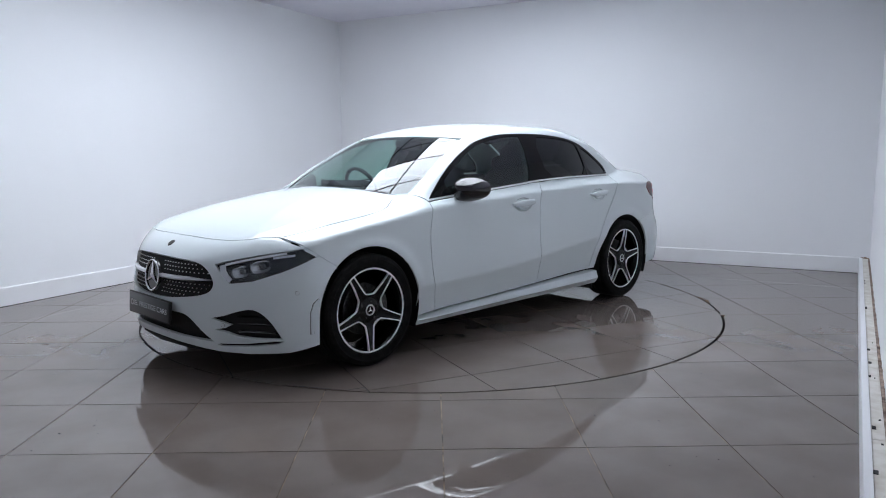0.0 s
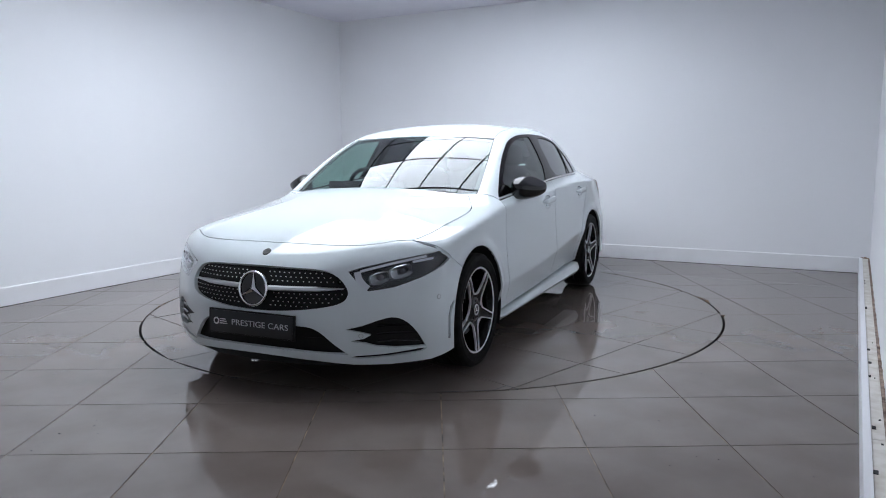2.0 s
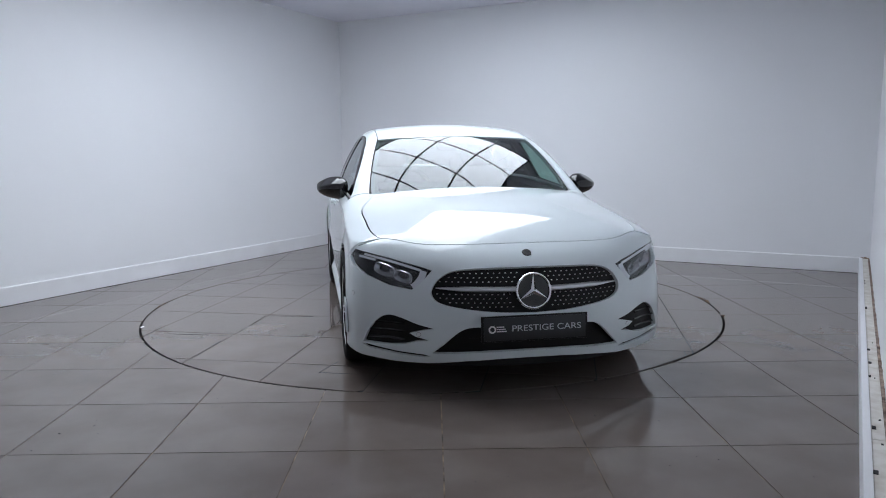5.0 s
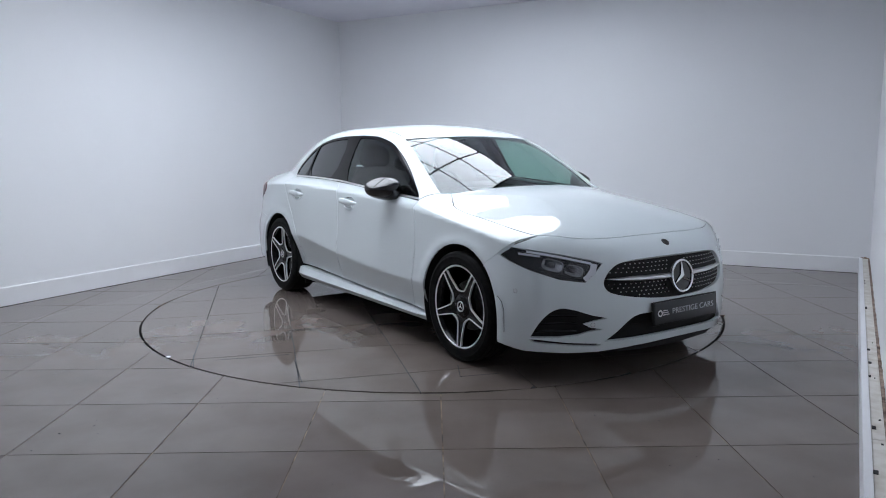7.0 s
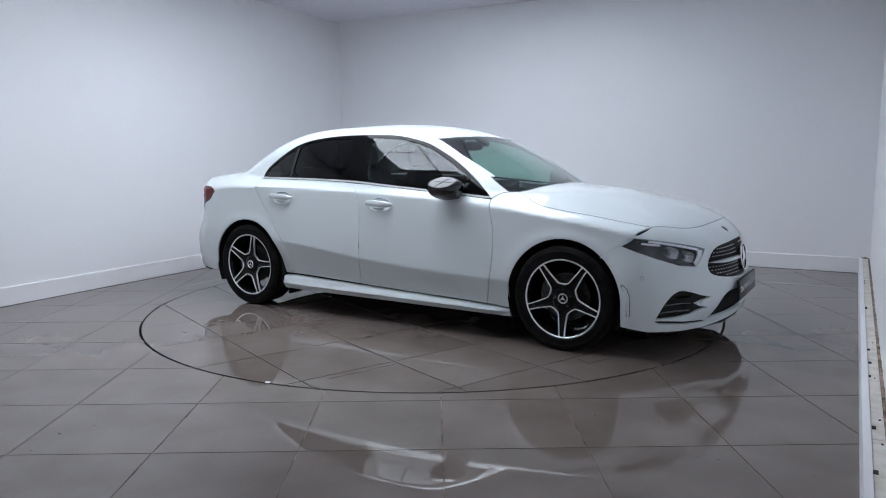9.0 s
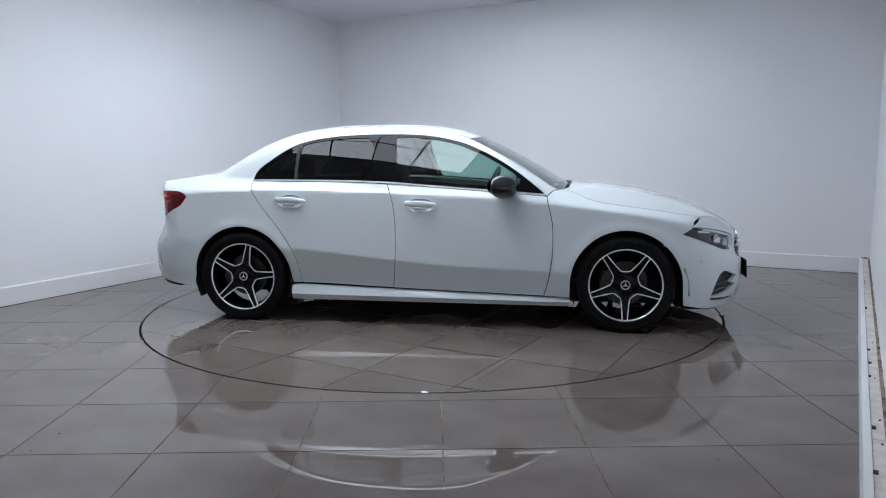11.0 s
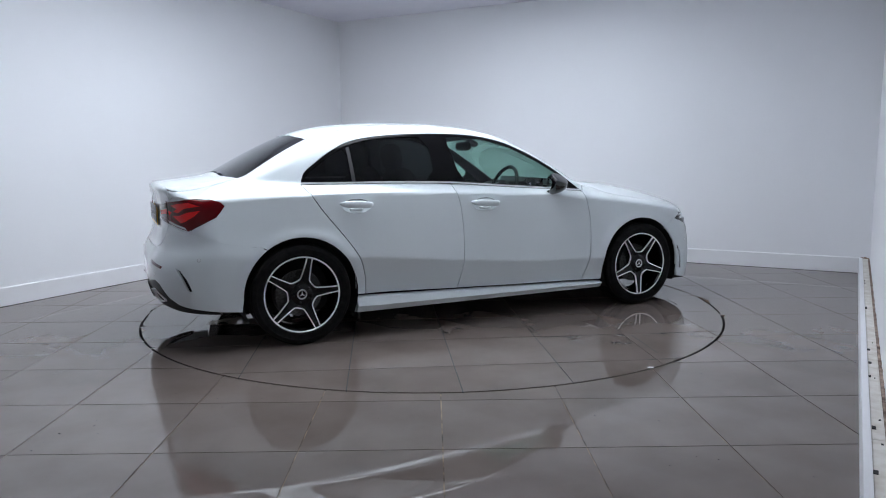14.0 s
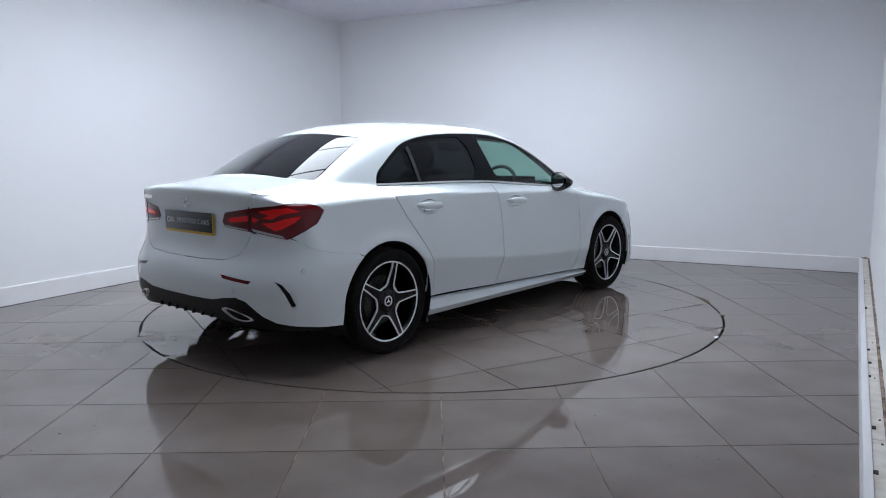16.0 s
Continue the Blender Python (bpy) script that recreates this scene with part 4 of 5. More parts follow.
def tail():
    flip = np.array((1, -1, 1))
    half = np.concatenate([
        from_end([(0.0, 0.6195), (0.2, 0.6215), (0.40, 0.6315), (0.502, 0.6630), (0.548, 0.7185), (0.575, 0.787)], -1, lower),
        TAIL[10:11] + (0, 0.0, -0.006), TAIL[9:10] + (0.0, 0.0, -0.008),
        from_side([(-1.93, 0.7055), (-1.823, 0.6715), (-1.70, 0.6505), (-1.61, 0.6405)], lower),
        from_side(arc(-WHEEL_X, 125, 180), lower),
        from_side([(-1.742, 0.25)], lower),
        from_end([(0.872, 0.262), (0.80, 0.285), (0.746, 0.302), (0.687, 0.338), (0.640, 0.385), (0.60, 0.418), (0.533, 0.436), (0.434, 0.424), (0.341, 0.405), (0.15, 0.400), (0.0, 0.400)], -1, lower)])
    out = np.concatenate([half, (half[1:-1] * flip)[::-1]])
    vent = from_end([(0.752, 0.537), (0.785, 0.517), (0.812, 0.468), (0.829, 0.398), (0.818, 0.392), (0.797, 0.458), (0.775, 0.505)], -1, lower)
    refl = from_end([(0.41, 0.556), (0.634, 0.533), (0.62, 0.517), (0.435, 0.536)], -1, lower)
    put("rear_bumper", [sheet(out, REAR, lower, [vent, vent * flip, refl, refl * flip], 0.02, 0.0015, 0.0, 0.015)], white_paint, None, "white rear bumper with dusty lower face")
    # white sheets added behind the joints of bumper, quarter and lid to lighten them
    for s in (1, -1):
        under = from_end([(0.56, 1.0), (0.63, 0.995), (0.70, 0.975), (0.76, 0.95), (0.78, 0.925), (0.56, 0.915)], -1, lower)
        put("lamp_backing", [sheet(under, REAR, lower, (), 0.02, 0.0, -0.005, 0)], white_paint, None, "", mirror=s < 0)
        under = np.concatenate([from_end([(0.60, 0.80), (0.74, 0.775)], -1, lower), from_side([(-1.93, 0.725), (-1.823, 0.692), (-1.70, 0.672), (-1.60, 0.662), (-1.60, 0.622), (-1.70, 0.630), (-1.823, 0.650), (-1.93, 0.685)], lower), from_end([(0.74, 0.735), (0.60, 0.765)], -1, lower)])
        put("seam_backing", [sheet(under, REAR, lower, (), 0.02, 0.0, -0.004, 0)], white_paint, None, "", mirror=s < 0)
    low = [(0.0, 0.404), (0.15, 0.404), (0.341, 0.409), (0.434, 0.428), (0.533, 0.440), (0.60, 0.422), (0.64, 0.389), (0.687, 0.342), (0.746, 0.306), (0.80, 0.289), (0.872, 0.266), (0.875, 0.243), (0.80, 0.250), (0.70, 0.255), (0.55, 0.268), (0.3, 0.285), (0.0, 0.29)]
    put("diffuser", [sheet(ring_of(low, -1), REAR, lower, (), 0.025, 0.0, -0.010, 0.03)], satin_black, None, "black textured rear diffuser")
    for k in range(-3, 4):
        bm = bmesh.new()
        c = from_end([(k * 0.095, 0.33)], -1, lower)[0]
        block(bm, (c[0] + 0.004, c[1] - 0.008, 0.290), (c[0] + 0.12, c[1] + 0.008, 0.318), 0.004)
        solid("diffuser_fin", bm, satin_black)
    for s in (1, -1):
        right = s < 0
        put("rear_vent", [sheet((vent - vent.mean(0)) * 1.1 + vent.mean(0), REAR, lower, (), 0.02, 0.0, -0.014, 0)], satin_black, None, "slim black bumper vent", mirror=right)
        put("rear_reflector", [sheet(refl, REAR, lower, (), 0.02, 0.0005, 0.001, 0.01)], lamp_red, None, "slim dark red reflector", mirror=right)
        # trapezoid exhaust trim, hollow
        o = from_end([(0.405, 0.366), (0.475, 0.376), (0.655, 0.312), (0.520, 0.296)], -1, lower) + (-0.006, 0, 0)
        c = o.mean(0)
        bm = bmesh.new()
        rings = []
        for k, dx in ((1.0, 0.07), (1.0, 0.0), (0.97, -0.004), (0.86, -0.003), (0.84, 0.05)):
            r2 = rounded((o - c) * (1, k, k) + c + (dx, 0, 0), 2)
            rings.append([bm.verts.new(tuple(v * (1, s, 1))) for v in r2])
        for a, b in zip(rings, rings[1:]):
            for i in range(len(a)):
                bm.faces.new((a[i], a[(i + 1) % len(a)], b[(i + 1) % len(a)], b[i]))
        bmesh.ops.recalc_face_normals(bm, faces=bm.faces)
        solid("exhaust_trim", bm, machined, None, "chrome trapezoid exhaust trim")
        bm = bmesh.new()
        bm.faces.new([bm.verts.new(tuple(v * (1, s, 1))) for v in rounded((o - c) * (1, 0.85, 0.85) + c + (0.03, 0, 0), 2)])
        solid("exhaust_mouth", bm, deep_black)
        # tail lamp: dark red glass, bright cores, clear strip below
        lamp = put("tail_light", [sheet(TAIL, REAR, lower, (), 0.018, 0.0012, 0.003, 0.02)], lamp_red, None, "wide dark red tail light with bright red cores", mirror=right)
        for pts in ([(0.62, 0.905), (0.70, 0.920), (0.765, 0.925), (0.800, 0.905), (0.74, 0.890), (0.69, 0.862), (0.64, 0.868), (0.68, 0.885)],
                    [(0.64, 0.842), (0.70, 0.846), (0.76, 0.868), (0.805, 0.880), (0.79, 0.845), (0.745, 0.812), (0.71, 0.800)],
                    [(0.40, 0.862), (0.56, 0.882), (0.555, 0.852), (0.42, 0.838)],
                    [(0.585, 0.874), (0.625, 0.862), (0.60, 0.845), (0.585, 0.848)]):
            put("core", [sheet(from_end(pts, -1, lower), REAR, lower, (), 0.015, 0.0, 0.0045, 0.002)], lamp_core, lamp, "bright red core", mirror=right)
        for pts in ([(0.365, 0.825), (0.55, 0.806), (0.55, 0.800), (0.375, 0.812)], [(0.575, 0.812), (0.742, 0.776), (0.757, 0.760), (0.588, 0.796)]):
            put("clear_strip", [sheet(from_end(pts, -1, lower), REAR, lower, (), 0.015, 0.0, 0.0046, 0.002)], lamp_clear, lamp, "pale clear strip", mirror=right)
        bm = bent_strip([(0.566, 0.930), (0.566, 0.86), (0.572, 0.79)], -1, 0.0024, 0.0050)
        solid("lamp_joint", bm, seam_black, lamp, mirror=right)


def lettering(body, size, mat, m, parent, name, width=None):
    """Flat letters from the built-in font, turned into a mesh."""
    cu = bpy.data.curves.new(name, "FONT")
    cu.body, cu.size, cu.extrude, cu.align_x, cu.align_y = body, size, 0.0006, "CENTER", "CENTER"
    tmp = new(name, cu)
    bpy.context.view_layer.update()
    me = bpy.data.meshes.new_from_object(tmp.evaluated_get(bpy.context.evaluated_depsgraph_get()))
    bpy.data.objects.remove(tmp)
    if width:
        xs = [v.co.x for v in me.vertices]
        k = width / (max(xs) - min(xs))
        for v in me.vertices:
            v.co.x *= k
    me.transform(m)
    me.materials.clear()
    me.materials.append(mat)
    ob = new(name, me)
    ob.parent = parent
    return ob


def plate(name, m, label, yellow):
    """A dealer plate facing +z of m."""
    root = None
    bm = bmesh.new()
    block(bm, (-0.26, -0.0565, -0.004), (0.26, 0.0565, 0.0), 0.0015)
    bmesh.ops.transform(bm, matrix=m, verts=bm.verts)
    root = solid(name, bm, plate_dark, None, label)
    lettering("PRESTIGE CARS", 0.042, plate_ink, m @ Matrix.Translation((0.058, 0.0, 0.0004)), root, "letters", 0.352)
    bm = bmesh.new()
    n = 24
    ring = [[bm.verts.new((r * math.cos(2 * math.pi * i / n) - 0.218, r * math.sin(2 * math.pi * i / n), 0.001)) for i in range(n)] for r in (0.019, 0.011)]
    for i in range(n):
        bm.faces.new((ring[0][i], ring[0][(i + 1) % n], ring[1][(i + 1) % n], ring[1][i]))
    for k in range(3):
        block(bm, (-0.196, 0.009 - k * 0.011, 0.0), (-0.158 + 0.006 * k, 0.014 - k * 0.011, 0.0014))
    bmesh.ops.transform(bm, matrix=m, verts=bm.verts)
    solid("mark", bm, plate_white, root, "plain white ring and bars")
    if yellow:
        bm = bmesh.new()
        block(bm, (-0.262, -0.072, -0.010), (0.270, 0.046, -0.0045), 0.001)
        bmesh.ops.transform(bm, matrix=m, verts=bm.verts)
        solid("backing_plate", bm, plate_yellow, root, "yellow plate behind the dark one")
    else:
        bm = bmesh.new()
        block(bm, (-0.272, -0.064, -0.014), (0.272, 0.064, -0.0045), 0.003)
        bmesh.ops.transform(bm, matrix=m, verts=bm.verts)
        solid("holder", bm, satin_black, root, "black plate holder")


# ---------------------------------------------------------------- wheels
def lathe(bm, profile, n=64):
    """Turn a profile of (radius, y) about the y axis."""
    rows = [[bm.verts.new((r * math.cos(2 * math.pi * i / n), y, r * math.sin(2 * math.pi * i / n))) for r, y in profile] for i in range(n)]
    for i in range(n):
        a, b = rows[i], rows[(i + 1) % n]
        for j in range(len(profile) - 1):
            bm.faces.new((a[j], a[j + 1], b[j + 1], b[j]))
    bmesh.ops.recalc_face_normals(bm, faces=bm.faces)


def wheel(x, right, first):
    """One wheel; its outer side looks along +y before it is mirrored. first: the angle of a spoke."""
    s = -1 if right else 1
    hub = Matrix.Translation((x, 0.780, WHEEL_Z))

    def add(name, bm, mat, parent=None, label="", sharp=30):
        bmesh.ops.transform(bm, matrix=hub, verts=bm.verts)
        return solid(name, bm, mat, parent, label, True, sharp, right)

    bm = bmesh.new()
    prof = [(0.228, -0.100), (0.250, -0.112), (0.290, -0.114), (0.312, -0.108), (0.3235, -0.094)]
    for g in (-0.06, -0.02, 0.02, 0.06):
        prof += [(0.325, g - 0.005), (0.318, g - 0.004), (0.318, g + 0.004), (0.325, g + 0.005)]
    prof += [(0.3235, 0.092), (0.312, 0.107), (0.296, 0.112), (0.294, 0.1135), (0.290, 0.1135), (0.288, 0.112), (0.262, 0.109), (0.258, 0.110), (0.252, 0.108), (0.246, 0.100)]
    lathe(bm, prof)
    root = add("wheel", bm, rubber, None, "black tyre on a star-spoked black alloy wheel")
    bm = bmesh.new()
    lathe(bm, [(0.2475, 0.099), (0.2455, 0.1035), (0.2395, 0.1035), (0.236, 0.100)])
    add("rim_lip", bm, machined, root, "bright machined rim lip")
    bm = bmesh.new()
    lathe(bm, [(0.236, 0.100), (0.226, 0.085), (0.216, 0.03), (0.213, -0.06), (0.228, -0.100), (0.2475, -0.100), (0.2475, 0.099)])
    add("rim_barrel", bm, rim_black, root, "gloss black rim barrel")
    for k in range(5):
        a = radians(first + 72 * k)
        turn = pose(0, 0, 0, 0, -math.degrees(a), 0)
        # a spoke: a tapered bar, dished towards the hub
        bm = bmesh.new()
        rows = []
        for r, w, y, th in ((0.030, 0.042, 0.082, 0.035), (0.075, 0.0365, 0.085, 0.035), (0.13, 0.027, 0.092, 0.032), (0.19, 0.0215, 0.099, 0.028), (0.238, 0.0195, 0.102, 0.024)):
            rows.append([bm.verts.new((r, yy, zz)) for yy, zz in ((y - 0.004, -w), (y - 0.006, -w * 0.45), (y - 0.006, w * 0.45), (y - 0.004, w), (y - th, w * 0.8), (y - th, -w * 0.8))])
        for u, v in zip(rows, rows[1:]):
            for i in range(6):
                bm.faces.new((u[i], u[(i + 1) % 6], v[(i + 1) % 6], v[i]))
        bm.faces.new(rows[-1])
        bm.faces.new(rows[0][::-1])
        bmesh.ops.recalc_face_normals(bm, faces=bm.faces)
        bmesh.ops.transform(bm, matrix=turn, verts=bm.verts)
        add("spoke", bm, rim_black, root, "gloss black spoke")
        # the bright edge that runs down this spoke, round the valley and up the next one
        half = radians(36)
        up = [(0.2385, -0.0170, 0.1035), (0.19, -0.0195, 0.1005), (0.13, -0.0250, 0.0935), (0.098, -0.0295, 0.0895)]
        path = []
        for r, w, y in up:
            path.append((math.cos(half) * r - math.sin(half) * w, y, math.sin(half) * r + math.cos(half) * w))
        mirrored = [(px, py, -pz) for px, py, pz in path[::-1]]
        last, nxt = path[-1], mirrored[0]
        mid = [(last[0] * 0.955, last[1] - 0.001, last[2] * 0.62), (last[0] * 0.94, last[1] - 0.0015, 0.0), (nxt[0] * 0.955, nxt[1] - 0.001, nxt[2] * 0.62)]
        line = smooth_path(path + mid + mirrored, 3)
        t = np.gradient(line, axis=0)
        side = np.stack([-t[:, 2], 0 * t[:, 1], t[:, 0]], 1)
        side /= np.linalg.norm(side, axis=1, keepdims=True)
        bm = bmesh.new()
        rows = []
        for q, sv in zip(line, side):
            rows.append([bm.verts.new(tuple(v)) for v in (q - sv * 0.0034 - (0, 0.012, 0), q - sv * 0.0034, q + sv * 0.0034, q + sv * 0.0034 - (0, 0.012, 0))])
        for u, v in zip(rows, rows[1:]):
            for i in range(3):
                bm.faces.new((u[i], u[i + 1], v[i + 1], v[i]))
        bmesh.ops.recalc_face_normals(bm, faces=bm.faces)
        bmesh.ops.transform(bm, matrix=pose(0, 0, 0, 0, -math.degrees(a) - 36, 0), verts=bm.verts)
        add("spoke_edge", bm, machined, root, "bright machined spoke edge")
    bm = bmesh.new()
    lathe(bm, [(0.0, 0.088), (0.036, 0.088), (0.060, 0.084), (0.072, 0.078), (0.072, 0.045)], 40)
    add("hub", bm, rim_black, root, "black hub centre")
    bm = bmesh.new()
    lathe(bm, [(0.024, 0.0885), (0.026, 0.0925), (0.031, 0.0925), (0.033, 0.0885)], 32)
    add("hub_ring", bm, satin_silver, root, "silver ring of the hub cap")
    bm = bmesh.new()
    for k in range(3):
        a = radians(90 + 120 * k)
        c, sn = math.cos(a), math.sin(a)
        vs = [bm.verts.new((c * d - sn * w, 0.0905, sn * d + c * w)) for d, w in ((0.024, 0), (0.003, 0.004), (0.0, 0.0), (0.003, -0.004))]
        bm.faces.new(vs)
    bmesh.ops.recalc_face_normals(bm, faces=bm.faces)
    add("hub_mark", bm, machined, root)
    for k in range(5):
        a = radians(first + 36 + 72 * k)
        bm = bmesh.new()
        bmesh.ops.create_cone(bm, cap_ends=True, segments=8, radius1=0.008, radius2=0.007, depth=0.012, matrix=Matrix.Translation((0.052 * math.cos(a), 0.084, 0.052 * math.sin(a))) @ pose(0, 0, 0, -90))
        add("wheel_bolt", bm, satin_black, root)
    bm = bmesh.new()
    lathe(bm, [(0.06, 0.020), (0.075, 0.024), (0.148, 0.024), (0.150, 0.010), (0.075, 0.008)], 48)
    add("brake_disc", bm, disc_steel, root, "grey steel brake disc")
    bm = bmesh.new()
    rows = []
    for i in range(9):
        a = radians((150 if x > 0 else 160) + i * 8)
        rows.append([bm.verts.new((r * math.cos(a), y, r * math.sin(a))) for r, y in ((0.098, 0.05), (0.162, 0.05), (0.172, 0.03), (0.172, -0.02), (0.098, -0.02))])
    for u, v in zip(rows, rows[1:]):
        for i in range(5):
            bm.faces.new((u[i], u[(i + 1) % 5], v[(i + 1) % 5], v[i]))
    bm.faces.new(rows[0])
    bm.faces.new(rows[-1][::-1])
    bmesh.ops.recalc_face_normals(bm, faces=bm.faces)
    add("brake_caliper", bm, disc_steel, root, "grey brake caliper")


def wheel_well(x, right):
    bm = bmesh.new()
    rows = []
    for i in range(25):
        a = radians(-25 + 230 * i / 24)
        r = ARCH_R + 0.004
        rows.append([bm.verts.new((x + r * math.cos(a), y, max(0.17, WHEEL_Z + r * math.sin(a)))) for y in (0.884, 0.86, 0.50)])
    for u, v in zip(rows, rows[1:]):
        for i in range(2):
            bm.faces.new((u[i], u[i + 1], v[i + 1], v[i]))
    bm.faces.new([r[2] for r in rows])
    bmesh.ops.recalc_face_normals(bm, faces=bm.faces)
    solid("wheel_well", bm, deep_black, None, "black wheel arch liner", mirror=right)


def mirrors(right):
    bm = bmesh.new()
    bmesh.ops.create_uvsphere(bm, u_segments=32, v_segments=20, radius=1)
    for v in bm.verts:
        # squared ball: blunt towards the rear, its top falling away outward and forward
        k = sum(abs(c) ** 2.7 for c in v.co) ** (-1 / 2.7)
        x, y, z = v.co * k
        sx = 0.108 if x > 0 else 0.046
        py = 0.908 + y * 0.106
        px = 0.524 + x * sx * (1.0 - 0.18 * max(y, 0)) - 0.034 * y
        low = 0.078 - 0.024 * y if z < 0 else 0.070 - 0.010 * y
        pz = 0.985 + z * low * (1.0 - 0.30 * max(x, 0) ** 1.5 if z > 0 else 1.0 - 0.15 * max(x, 0))
        v.co = (px, py, pz)
        # the cap's broad slanting top
        n = Vector((0.30, 0.50, 0.81)).normalized()
        over = (v.co - Vector((0.524, 0.908, 0.985))).dot(n) - 0.056
        if over > 0:
            v.co -= n * over * 0.86
    solid_ob = solid("door_mirror", bm, gloss_black, None, "gloss black door mirror", mirror=right)
    bm = bmesh.new()
    bmesh.ops.create_circle(bm, cap_ends=True, segments=28, radius=1)
    for v in bm.verts:
        v.co = (0.4755 - 0.030 * v.co.y, 0.906 + v.co.y * 0.078, 0.988 + v.co.x * 0.052 + 0.004 * v.co.y)
    solid("mirror_glass", bm, chrome, solid_ob, "silvered mirror glass", mirror=right)
    bm = bmesh.new()
    rows = []
    for y, z, w, h in ((0.812, 0.916, 0.062, 0.016), (0.845, 0.922, 0.056, 0.018), (0.87, 0.936, 0.052, 0.024), (0.90, 0.952, 0.054, 0.03)):
        rows.append([bm.verts.new((0.555 + w * math.cos(a), y, z + h * math.sin(a))) for a in [2 * math.pi * i / 14 for i in range(14)]])
    for a, b in zip(rows, rows[1:]):
        for i in range(14):
            bm.faces.new((a[i], a[(i + 1) % 14], b[(i + 1) % 14], b[i]))
    bmesh.ops.recalc_face_normals(bm, faces=bm.faces)
    solid("mirror_stem", bm, gloss_black, solid_ob, mirror=right)


def handles(right):
    for x, z in PULLS:
        def bowl(px, py, pz, x=x, z=z):
            r = ((px - x) / 0.096) ** 2 + ((pz - z + 0.010) / 0.048) ** 2
            return skin(px, py, pz) + 0.019 * np.clip(1 - r, 0, 1) ** 0.7

        cup = put("handle_cup", [sheet(from_side(cup_outline(x, z)), LONG, bowl, (), 0.007, 0.0, -0.0004, 0)], white_paint, None, "white hollow behind the door pull", mirror=right)
        bm = bmesh.new()
        rows = []
        for k in np.linspace(-1, 1, 17):
            px = x + 0.114 * k
            y0 = from_side([(px, z + 0.004)])[0][1]
            e = math.sqrt(max(0.0, 1 - abs(k) ** 3.5))
            out = 0.002 + 0.030 * min(1.0, (1 - abs(k)) * 5) ** 0.6
            h = 0.005 + 0.017 * e
            rows.append([bm.verts.new((px, y0 + out * 0.45 + 0.011 * math.cos(a) + out * 0.5, z + 0.002 - 0.006 * k + h * math.sin(a))) for a in [2 * math.pi * i / 12 for i in range(12)]])
        for a, b in zip(rows, rows[1:]):
            for i in range(12):
                bm.faces.new((a[i], a[(i + 1) % 12], b[(i + 1) % 12], b[i]))
        bm.faces.new(rows[0])
        bm.faces.new(rows[-1][::-1])
        bmesh.ops.recalc_face_normals(bm, faces=bm.faces)
        solid("door_handle", bm, white_paint, None, "white pull handle", mirror=right)
        # white pad modelled in place of the bright reflection low in the cup
        bm = bmesh.new()
        pillow(bm, (x - 0.004, from_side([(x, z - 0.030)])[0][1] + 0.001, z - 0.031), (0.092, 0.018, 0.022), None, 3.0)
        solid("cup_glint", bm, white_paint, cup, "white pad standing in for the bright reflection in the cup", mirror=right)




# ---------------------------------------------------------------- cabin
def pillow(bm, at, size, m=None, power=4.0):
    """A soft block."""
    g = bmesh.ops.create_uvsphere(bm, u_segments=24, v_segments=14, radius=1)
    for v in g["verts"]:
        c = v.co
        k = (abs(c.x) ** power + abs(c.y) ** power + abs(c.z) ** power) ** (-1 / power)
        v.co = Vector((c.x * k * size[0] / 2, c.y * k * size[1] / 2, c.z * k * size[2] / 2))
    bmesh.ops.transform(bm, matrix=Matrix.Translation(at) @ (m or Matrix()), verts=g["verts"])


def seats():
    for y in (0.37, -0.37):
        bm = bmesh.new()
        pillow(bm, (-0.12, y, 0.50), (0.52, 0.50, 0.16))
        root = solid("front_seat", bm, seat_cloth, None, "black front seat with a round headrest")
        bm = bmesh.new()
        pillow(bm, (-0.43, y, 0.80), (0.15, 0.50, 0.62), pose(0, 0, 0, 0, -14))
        solid("backrest", bm, seat_cloth, root)
        bm = bmesh.new()
        pillow(bm, (-0.545, y, 1.185), (0.11, 0.27, 0.19), pose(0, 0, 0, 0, -8), 2.8)
        solid("headrest", bm, seat_cloth, root)
    bm = bmesh.new()
    pillow(bm, (-0.98, 0, 0.52), (0.50, 1.28, 0.18))
    root = solid("rear_bench", bm, seat_cloth, None, "black rear bench seat with headrests")
    bm = bmesh.new()
    pillow(bm, (-1.28, 0, 0.80), (0.17, 1.26, 0.58), pose(0, 0, 0, 0, -18))
    solid("bench_back", bm, seat_cloth, root)
    for y in (0.40, -0.40):
        bm = bmesh.new()
        pillow(bm, (-1.32, y, 1.105), (0.11, 0.25, 0.15), None, 2.8)
        solid("headrest", bm, seat_cloth, root)


